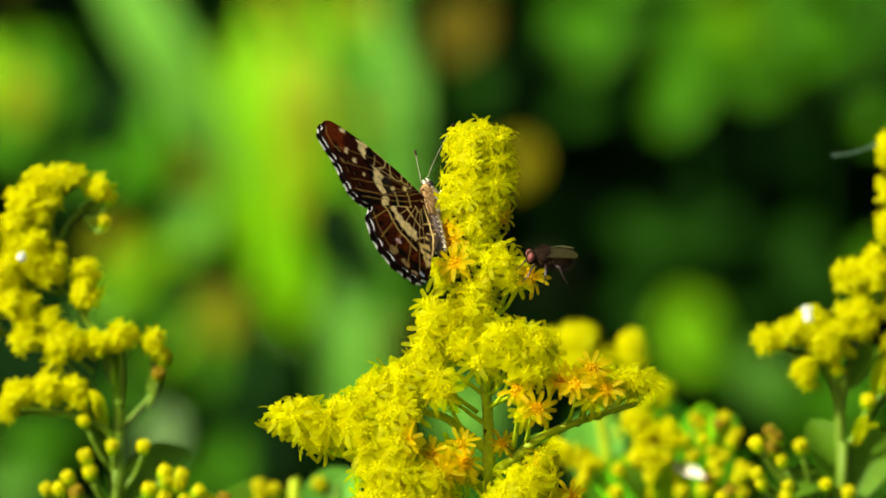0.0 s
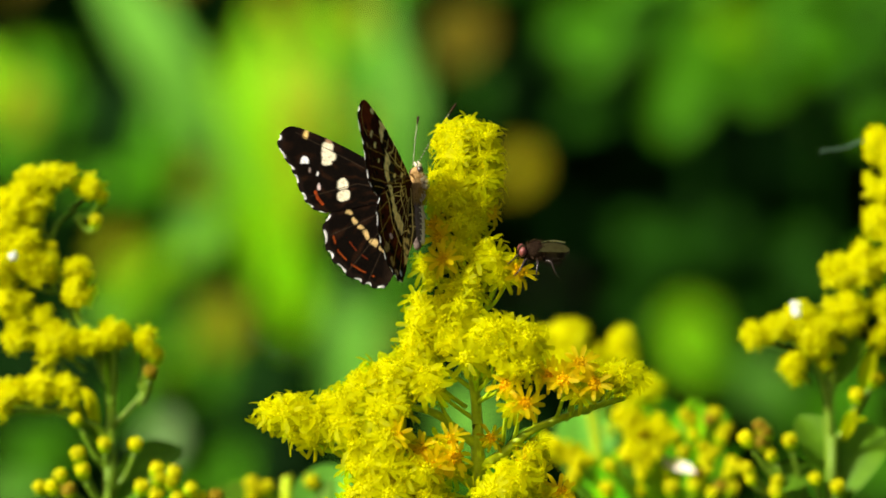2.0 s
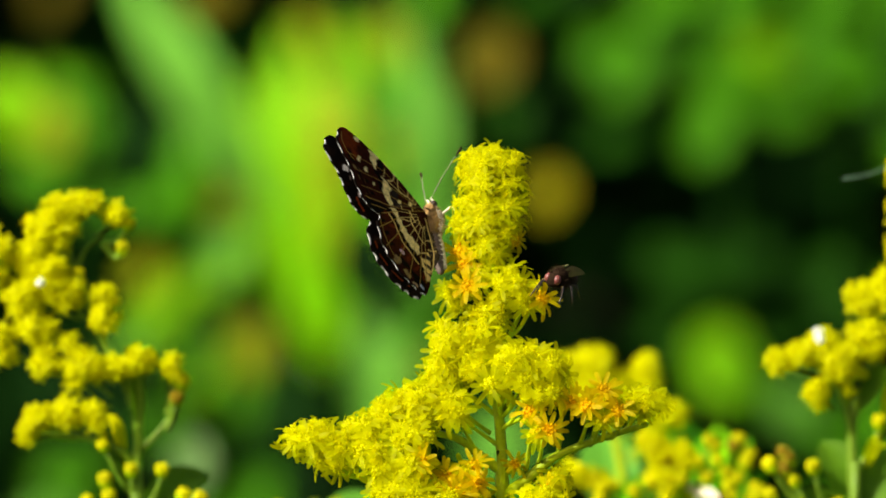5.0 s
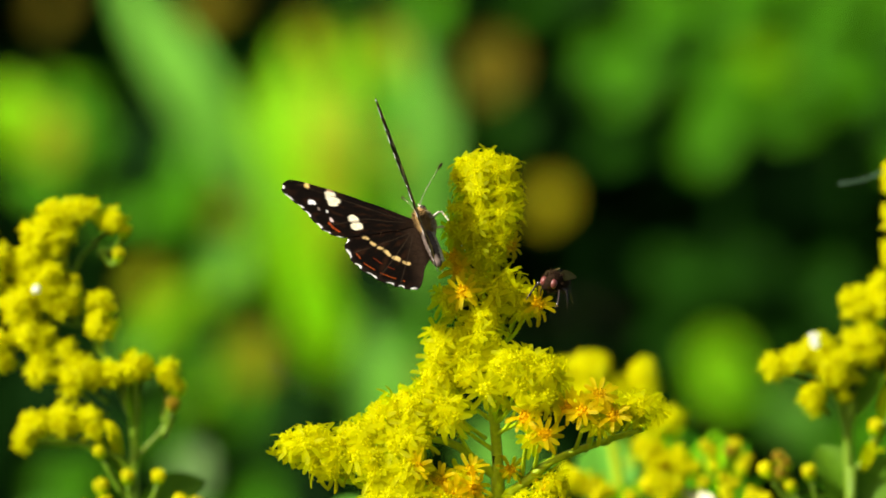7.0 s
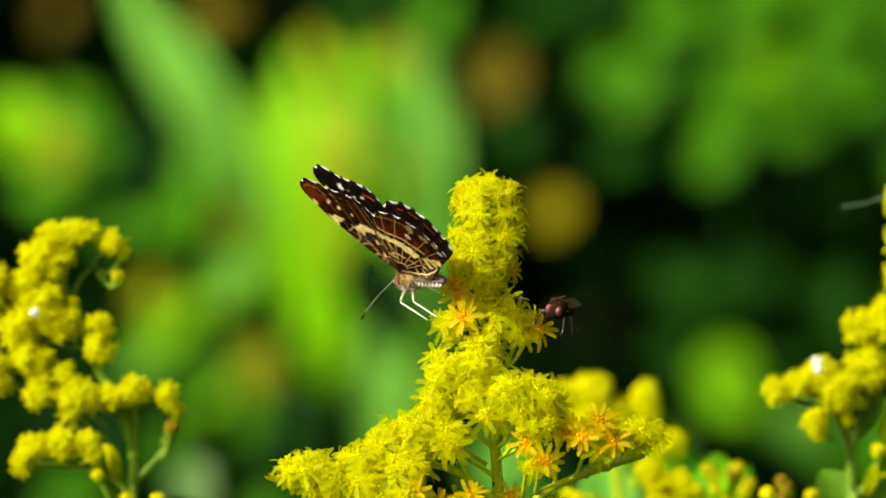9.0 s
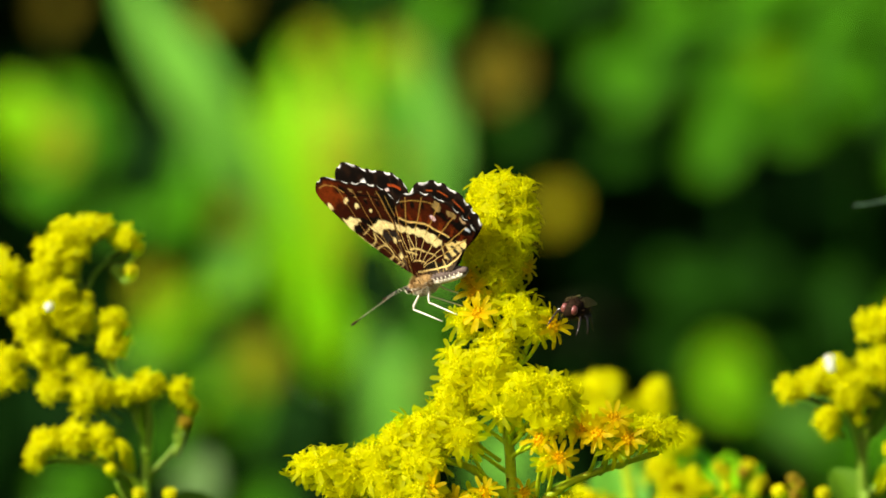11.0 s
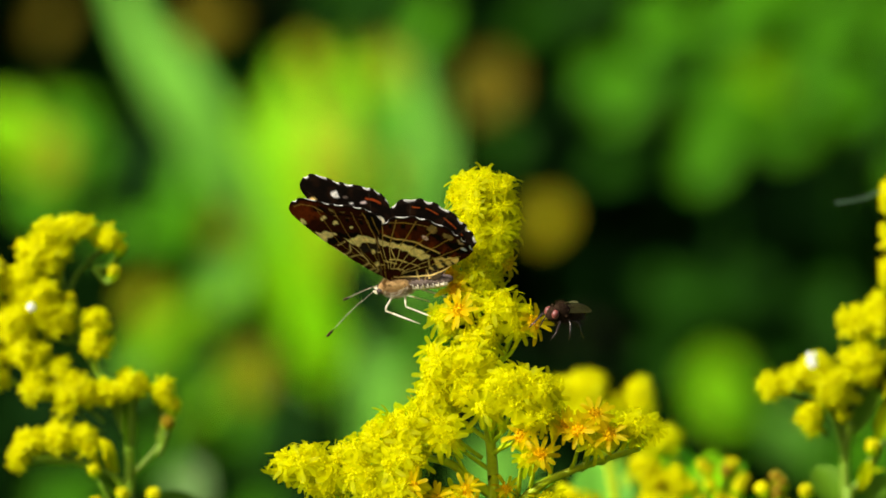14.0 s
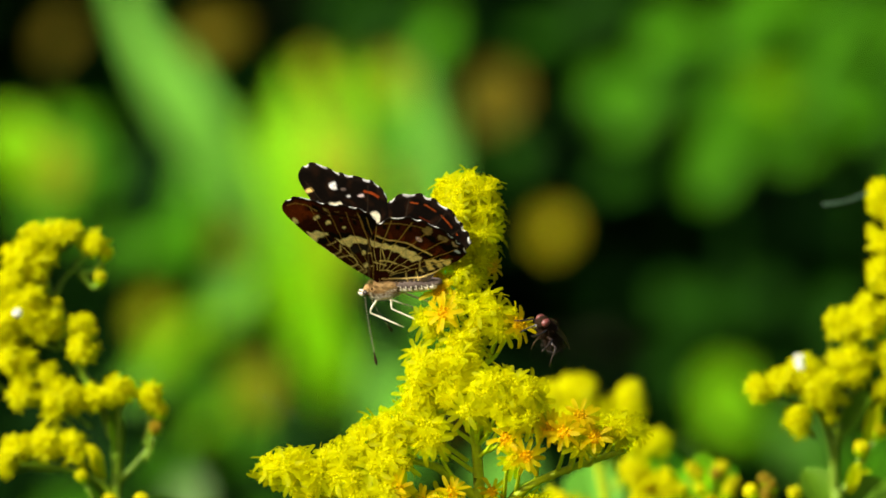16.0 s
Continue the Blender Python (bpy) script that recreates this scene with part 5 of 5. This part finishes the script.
def wing_mesh(name, outline, under, upper, side, lobes, tip, scallop):
    """One wing: two scaled sheets with a rim, cambered, with a scalloped, white-flecked edge.
    lobes: scallops along the edge; tip: first and last control point of that edge."""
    around, out = 300, 90
    ctrl = [(x, y, 0) for x, y in outline]
    edge = np.array([tuple(q)[:2] for q in curve_points(ctrl, around)])
    s = np.linspace(0, len(outline) - 1, around)
    rimness = np.clip(np.minimum(s - tip[0], tip[1] - s) * 2 + 0.5, 0, 1)
    q = np.clip((s - tip[0]) / (tip[1] - tip[0]), 0, 1)
    wave = np.cos(2 * math.pi * lobes * (q + 0.02 * np.sin(17 * q)))
    hinge = np.array((0.05, 0.2))
    ray = edge - hinge
    length = np.linalg.norm(ray, axis=1)
    edge = edge + ray / length[:, None] * (scallop * wave * rimness)[:, None]
    ray = edge - hinge
    length = np.linalg.norm(ray, axis=1)
    u = np.linspace(0.02, 1, out) ** 0.8
    ab = hinge + ray[:, None, :] * u[None, :, None]
    a, b = ab[..., 0].ravel(), ab[..., 1].ravel()
    gap = ((1 - u)[None, :] * length[:, None]).ravel()
    uneven = 0.75 + 0.25 * np.sin(q * 23 + 1.3 * np.sin(q * 41))
    fleck = np.repeat(np.clip((0.25 - wave) * 3 + 0.7 * np.sin(s * 5.1), 0, 1) * rimness * uneven, out)
    edge_all = np.repeat(rimness, out)
    camber = -0.12 * np.sin(math.pi * np.clip(a / 18, 0, 1)) - 0.015 * np.abs(b)
    fold = -0.45 * np.exp(-((a + 0.6) / 0.9) ** 2) * np.clip((-1.0 - b) / 1.2, 0, 1)  # the inner edge wraps the abdomen
    sheets = []
    for up, ground, paint in ((1, BLACK, upper), (-1, REDBROWN, under)):
        p = Paint(a, b, ground, 3 + up)
        paint(p)
        p.lay(((0.9 if up > 0 else 0.6) - gap) / 0.25 * edge_all, (0.010, 0.006, 0.004))
        p.lay(np.clip(((0.26 if up > 0 else 0.10) + 0.10 * np.sin(a * 2.3 + b) - gap) / 0.1 + 0.5, 0, 1) * fleck, FRINGE)
        z = camber + fold + up * 0.035
        swept = b - 1.4 * (1 - np.exp(-np.hypot(a, b) / 4))
        sheets.append((np.stack((side * a, swept, z), 1) * MM, p.c))
    count = around * out
    verts = np.concatenate([sheets[0][0], sheets[1][0]])
    colours = np.concatenate([sheets[0][1], sheets[1][1]])
    i, j = np.meshgrid(np.arange(around - 1), np.arange(out - 1), indexing="ij")
    k = (i * out + j).ravel()
    top = np.stack((k, k + out, k + out + 1, k + 1), 1)
    low = np.stack((k, k + 1, k + out + 1, k + out), 1) + count
    r = np.arange(around - 1) * out + out - 1
    rim = np.stack((r, r + out, r + out + count, r + count), 1)
    if side > 0:
        top, low, rim = top[:, ::-1], low[:, ::-1], rim[:, ::-1]
    faces = np.concatenate((top, low, rim))
    me = bpy.data.meshes.new(name)
    me.from_pydata(verts.tolist(), [], faces.tolist())
    me.materials.append(WING)
    me.polygons.foreach_set("use_smooth", [True] * len(me.polygons))
    layer = me.color_attributes.new("scales", "FLOAT_COLOR", "POINT")
    layer.data.foreach_set("color", np.concatenate((colours, np.ones((len(colours), 1))), 1).astype(np.float32).ravel())
    me.update()
    return me


def fur(seed, c, r, count, length, below=9.0):
    """Short hairs over an oval body."""
    rng = random.Random(seed)
    s = Shape()
    for k in range(count):
        d = Vector((rng.gauss(0, 1), rng.gauss(0, 1), rng.gauss(0, 1))).normalized()
        if d.z > below:
            d.z = -d.z
        p = Vector(c) + Vector((d.x * r[0], d.y * r[1], d.z * r[2]))
        tip = p + (d + Vector((0, -0.7, 0)) + Vector((rng.uniform(-.3, .3),) * 3)).normalized() * length * rng.uniform(0.6, 1.2)
        s.tube([p, (p + tip) / 2 + d * length * 0.1, tip], [0.05 * MM, 0.035 * MM, 0.01 * MM], 3)
    return s


def build_butterfly():
    b = new("butterfly")
    tagged(b, "dark butterfly with cream bands perched on yellow goldenrod", "butterfly")
    v = lambda x, y, z: Vector((x, y, z)) * MM
    thorax = part("thorax", Shape().ball(v(0, 0.2, -0.5), [1.3 * MM, 2.5 * MM, 1.25 * MM], 12, 16).mesh("thorax", FUR), b, label="tawny furry thorax")
    part("fur", fur(1, v(0, 0.2, -0.5), (1.2 * MM, 2.4 * MM, 1.15 * MM), 700, 0.8 * MM).mesh("fur", FUR), thorax)
    part("belly_fur", fur(3, v(0, 0.2, -0.65), (1.25 * MM, 2.4 * MM, 1.2 * MM), 1000, 0.6 * MM, 0.25).mesh("belly_fur", PALE), thorax, label="cream belly fur")
    n = 27
    pts = [v(0, -1.6 - 6.6 * i / (n - 1), -0.5 - 0.8 * i / (n - 1)) for i in range(n)]
    radii = [(0.95 * math.sin(math.pi * (0.22 + 0.72 * i / (n - 1))) ** 0.6 + 0.07 * math.cos(i * math.pi * 0.66)) * MM for i in range(n)]
    abdomen = part("abdomen", Shape().tube(pts, radii, 14).mesh("abdomen", GREY_BODY), b, label="grey-brown abdomen with pale rings")
    part("fur", fur(2, v(0, -4.0, -0.7), (0.9 * MM, 2.4 * MM, 0.9 * MM), 120, 0.45 * MM).mesh("fur", GREY_BODY), abdomen)
    for sx in (-1, 1):
        flank = [p + v(sx * 0.5, 0, -0.42) for p in pts[2:24]]
        part("flank", Shape().tube(flank, [r * 0.52 for r in radii[2:24]], 8).mesh("flank", PALE), abdomen, label="cream scaled flank")
    for k in range(7):
        y = -2.5 - 0.78 * k
        i = (-y - 1.6) / 6.6 * (n - 1)
        r = radii[int(i)] * 1.03
        s = Shape()
        ring = [v(0, y, -0.52 - 0.8 * i / (n - 1)) + Vector((math.cos(t) * r, 0, math.sin(t) * r)) for t in [math.pi * (0.92 + 1.16 * q / 12) for q in range(13)]]
        part("ring", s.tube(ring, 0.09 * MM, 5).mesh("ring", PALE), abdomen)
    feelers = []
    head = part("head", Shape().ball(v(0, 2.75, -0.5), [0.95 * MM, 0.75 * MM, 0.8 * MM], 9, 12).mesh("head", FUR), b)
    for sx in (-1, 1):
        part("eye", Shape().ball(v(sx * 0.72, 2.95, -0.42), 0.5 * MM, 8, 10).mesh("eye", EYE), head)
        part("palp", Shape().tube([v(sx * 0.3, 3.2, -0.9), v(sx * 0.35, 3.9, -0.7), v(sx * 0.3, 4.3, -0.3)], [0.22 * MM, 0.26 * MM, 0.06 * MM], 6).mesh("palp", PALE), head)
        tip = v(sx * 3.0, 8.2, -3.2)
        pts = curve_points([v(0, 0, 0), tip * 0.5 + v(-sx * 0.1, 0.1, 0.15), tip], 40)
        feeler = part("antenna", Shape().tube(pts, [0.05 * MM] * 40, 6).mesh("antenna", BODY_DARK), b, Matrix.Translation(v(sx * 0.3, 3.2, 0.0)), label="dark antenna with pale bands")
        for k in range(3, 38, 2):
            part("band", Shape().tube([pts[k], pts[k].lerp(pts[k + 1], 0.7)], 0.06 * MM, 6).mesh("band", PALE), feeler)
        d = (pts[-1] - pts[-2]).normalized()
        part("club", Shape().tube([tip + d * q * MM for q in (-0.2, 0.3, 0.9, 1.4, 1.6)], [r * MM for r in (0.06, 0.14, 0.21, 0.17, 0.05)], 8).mesh("club", BODY_DARK), feeler)
        feelers.append((sx, feeler))
        for k, (y, reach, fore) in enumerate(((1.2, 3.2, 1.6), (-0.6, 3.4, 0.2))):
            hip = v(sx * 0.7, y, -1.3)
            knee = v(sx * 1.7, y + fore, -2.5)
            shin = v(sx * 2.0, y + fore * 1.1, -2.9)
            toe = v(sx * 2.3, y + fore - 3.8, -6.0)
            part("leg", Shape().tube(curve_points([hip, knee], 4) + curve_points([shin, toe], 5), [0.16 * MM] * 4 + [0.12 * MM] * 3 + [0.08 * MM] * 2, 6).mesh("leg", LEG_PALE), b, label="slender cream leg")
    wings = {}
    for sx, word in ((-1, "l"), (1, "r")):
        for kind, outline, under, upper, lobes, tip in (("forewing", FORE, fore_under, fore_upper, 7, (5, 10.5)), ("hindwing", HIND, hind_under, hind_upper, 7, (3, 9.2))):
            me = wing_mesh(kind, outline, under, upper, sx, lobes, tip, 0.15 if kind == "forewing" else 0.2)
            text = "dark forewing with cream patches and white-flecked edge" if kind == "forewing" else "scalloped dark hindwing with cream band and orange marks"
            wings[kind, word] = part(kind, me, b, label=text)
    return b, wings, feelers


butterfly, butterfly_wings, butterfly_feelers = build_butterfly()


# ------------------------------------------------------------------ fly
def build_fly():
    f = new("fly")
    f.scale = (1.1, 1.1, 1.1)
    tagged(f, "small bristly dark fly with brick-red eyes", "fly")
    v = lambda x, y, z: Vector((x, y, z)) * MM
    thorax = part("thorax", Shape().ball(v(0, 0.35, 0.1), [1.3 * MM, 1.4 * MM, 1.25 * MM], 10, 14).mesh("thorax", FLY_BODY), f)
    part("bristles", fur(5, v(0, 0.35, 0.1), (1.3 * MM, 1.4 * MM, 1.25 * MM), 160, 0.5 * MM).mesh("bristles", BODY_DARK), thorax)
    abdomen = part("abdomen", Shape().ball(v(0, -1.75, -0.1), [1.35 * MM, 1.6 * MM, 1.2 * MM], 10, 14).mesh("abdomen", FLY_GREY), f, label="grey-dusted brown abdomen")
    part("bristles", fur(6, v(0, -1.75, -0.1), (1.35 * MM, 1.55 * MM, 1.2 * MM), 200, 0.6 * MM).mesh("bristles", EYE), abdomen)
    head = part("head", Shape().ball(v(0, 2.0, 0.0), [1.0 * MM, 0.6 * MM, 0.9 * MM], 8, 12).mesh("head", FLY_BODY), f)
    for sx in (-1, 1):
        part("eye", Shape().ball(v(sx * 0.62, 2.1, 0.15), [0.48 * MM, 0.46 * MM, 0.64 * MM], 8, 10).mesh("eye", FLY_EYE), head, label="brick-red compound eye")
        part("cheek", Shape().ball(v(sx * 0.25, 2.3, -0.25), [0.22 * MM, 0.14 * MM, 0.34 * MM], 6, 8).mesh("cheek", FUR), head, label="tawny dusted face")
        pts = curve_points([v(sx * 0.7, 0.6, 0.7), v(sx * 1.1, -1.4, 1.15), v(sx * 1.2, -3.5, 1.0)], 10)
        wing = part("wing", Shape().blade(pts, 1.6 * MM, Vector((0.5 * sx, 0, 1)), 0.03, lambda q: 0.35 + 0.65 * math.sin(math.pi * min(1, 0.1 + 0.8 * q)) if q < 0.99 else 0.3).mesh("wing", FLY_WING), f, label="smoky translucent wing")
        for y, reach, fore in ((1.1, 1.9, 1.6), (0.3, 2.4, 0.2), (-0.5, 2.1, -1.6)):
            s = Shape()
            s.tube([v(sx * 0.6, y, -0.6), v(sx * reach * 0.8, y + fore * 0.5, -0.5), v(sx * reach, y + fore * 0.9, -1.8), v(sx * reach * 1.05, y + fore * 1.3, -2.5)], [0.16 * MM, 0.15 * MM, 0.1 * MM, 0.07 * MM], 6)
            part("leg", s.mesh("leg", EYE), f)
    return f


fly = build_fly()


# ------------------------------------------------------------------ what moves
BUTTERFLY_ROWS = [
    (0, -0.00218, 0.85900, 1.20609, 69.1, -28.4, -37.7),
    (0.5, -0.00217, 0.85900, 1.20711, 73.5, -24.5, -39.5),
    (1, -0.00194, 0.85900, 1.20737, 68.2, -13.5, -40.5),
    (1.5, -0.00223, 0.85900, 1.20788, 69.9, -12.7, -39.4),
    (2, -0.00243, 0.85900, 1.20745, 75.3, -11.8, -45.6),
    (2.5, -0.00245, 0.85900, 1.20672, 80.5, -9.0, -49.2),
    (3, -0.00241, 0.85900, 1.20714, 75.2, -6.7, -48.2),
    (3.5, -0.00249, 0.85900, 1.20718, 73.3, -11.2, -51.8),
    (4, -0.00298, 0.85900, 1.20676, 71.2, -16.3, -48.7),
    (6.5, -0.00379, 0.85900, 1.20723, 52.7, -35.3, -20.9),
    (7, -0.00402, 0.85900, 1.20742, 52.7, -37.4, -23.9),
    (7.5, -0.00417, 0.85900, 1.20677, 50.4, -37.7, -20.1),
    (8, -0.00284, 0.85900, 1.20729, 52.9, -37.0, -29.7),
    (8.5, -0.00505, 0.85900, 1.20522, 22.2, -45.9, 5.6),
    (9, -0.00576, 0.85900, 1.20361, -2.8, -41.4, 33.6),
    (11.3, -0.00567, 0.85900, 1.20278, -23.1, -20.9, 51.9),
    (11.5, -0.00539, 0.85900, 1.20340, -23.8, -13.8, 52.6),
    (12, -0.00675, 0.85900, 1.20165, -33.1, -26.1, 68.8),
    (12.5, -0.00695, 0.85900, 1.20163, -27.0, -28.2, 68.5),
    (13, -0.00665, 0.85900, 1.20184, -23.6, -34.9, 69.0),
    (13.5, -0.00674, 0.85900, 1.20219, -16.3, -38.1, 68.4),
    (14, -0.00666, 0.85900, 1.20198, -13.1, -41.4, 66.7),
    (14.5, -0.00643, 0.85900, 1.20190, -14.9, -39.0, 69.6),
    (15, -0.00634, 0.85900, 1.20212, -11.6, -39.2, 67.7),
    (15.5, -0.00622, 0.85900, 1.20226, -10.9, -34.8, 70.2),
    (16, -0.00635, 0.85900, 1.20215, -11.0, -36.4, 70.3),
]
# seconds, lift of the left and of the right pair of wings
WING_ROWS = [(0, 88.0, 91.4), (0.5, 89.3, 90.1), (1, 86.0, 89.0), (1.5, 79.1, 78.9), (2, 62.8, 66.7), (2.5, 62.4, 66.6), (3, 84.6, 85.1), (3.5, 88.8, 89.2), (4, 88.4, 88.8), (6.5, 71.5, 73.6), (7, 59.4, 63.7), (7.5, 72.4, 73.7), (8, 85.2, 92.2), (8.5, 90.2, 89.2), (9, 87.1, 86.0), (11.3, 84.3, 82.2), (11.5, 83.9, 76.2), (12, 78.7, 77.9), (12.5, 79.6, 80.0), (13, 78.3, 78.9), (13.5, 76.1, 77.3), (14, 82.6, 84.1), (14.5, 85.6, 86.3), (15, 78.6, 79.5), (15.5, 73.8, 74.4), (16, 78.5, 78.9)]
# seconds, pitch of the antennae
FEELER_ROWS = [(0, 0), (9, 0), (11.5, 18), (12, -10), (13, -25), (14, 0), (15, 0), (15.4, -15), (15.7, -45), (16, -60)]
FLY_ROWS = [
    (0, 0.01393, 0.84900, 1.19879, 3.2, -21.1, 100.8),
    (0.5, 0.01409, 0.84900, 1.19916, 3.2, -21.1, 100.8),
    (1, 0.01406, 0.84900, 1.19918, 3.2, -21.1, 100.8),
    (1.5, 0.01482, 0.84900, 1.19909, 3.2, -21.1, 100.8),
    (2, 0.01448, 0.84900, 1.19891, 3.2, -21.1, 100.8),
    (2.5, 0.01454, 0.84900, 1.19895, 3.2, -21.1, 100.8),
    (3, 0.01447, 0.84900, 1.19903, 3.2, -21.1, 100.8),
    (3.5, 0.01466, 0.84900, 1.19895, 0.0, -19.4, 111.3),
    (4, 0.01424, 0.84900, 1.19870, -3.2, -17.1, 130.7),
    (6.5, 0.01419, 0.84900, 1.19958, -4.8, -15.8, 160.5),
    (7, 0.01408, 0.84900, 1.19922, -4.8, -15.8, 160.5),
    (7.5, 0.01445, 0.84900, 1.19927, -4.8, -15.8, 160.5),
    (8, 0.01475, 0.84900, 1.19946, -4.8, -15.8, 160.5),
    (8.5, 0.01440, 0.84900, 1.19914, -4.8, -15.8, 160.5),
    (9, 0.01465, 0.84900, 1.19890, -4.8, -15.8, 160.5),
    (11.5, 0.01473, 0.84900, 1.19865, -4.8, -15.8, 160.5),
    (12, 0.01472, 0.84900, 1.19870, -4.8, -15.8, 160.5),
    (12.5, 0.01502, 0.84900, 1.19867, -4.8, -15.8, 160.5),
    (13, 0.01517, 0.84900, 1.19804, -4.8, -15.8, 160.5),
    (13.5, 0.01561, 0.84900, 1.19737, 7.2, -22.7, 141.7),
    (14, 0.01571, 0.84900, 1.19751, 0.0, -20.5, 137.3),
    (14.5, 0.01569, 0.84900, 1.19768, 0.0, -20.6, 130.6),
    (15, 0.01578, 0.84900, 1.19725, 14.6, -24.3, 128.9),
    (15.5, 0.01576, 0.84900, 1.19643, 29.2, -26.0, 128.7),
    (16, 0.01579, 0.84900, 1.19534, 45.9, -28.5, 125.5),
]


def motions():
    walk(butterfly, [(t, pose(x, y, z, rx, ry, rz)) for t, x, y, z, rx, ry, rz in BUTTERFLY_ROWS])
    for kind, drop in (("forewing", 0.0), ("hindwing", -0.18)):
        walk(butterfly_wings[kind, "l"], [(t, pose(-0.2 * MM, 0, (0.2 + drop) * MM, 0, l, 0)) for t, l, r in WING_ROWS])
        walk(butterfly_wings[kind, "r"], [(t, pose(0.2 * MM, 0, (0.2 + drop) * MM, 0, -r, 0)) for t, l, r in WING_ROWS])
    for sx, feeler in butterfly_feelers:
        walk(feeler, [(t, pose(sx * 0.3 * MM, 3.2 * MM, 0, rx, 0, 0)) for t, rx in FEELER_ROWS])
    walk(fly, [(t, pose(x, y, z, rx, ry, rz)) for t, x, y, z, rx, ry, rz in FLY_ROWS])


motions()
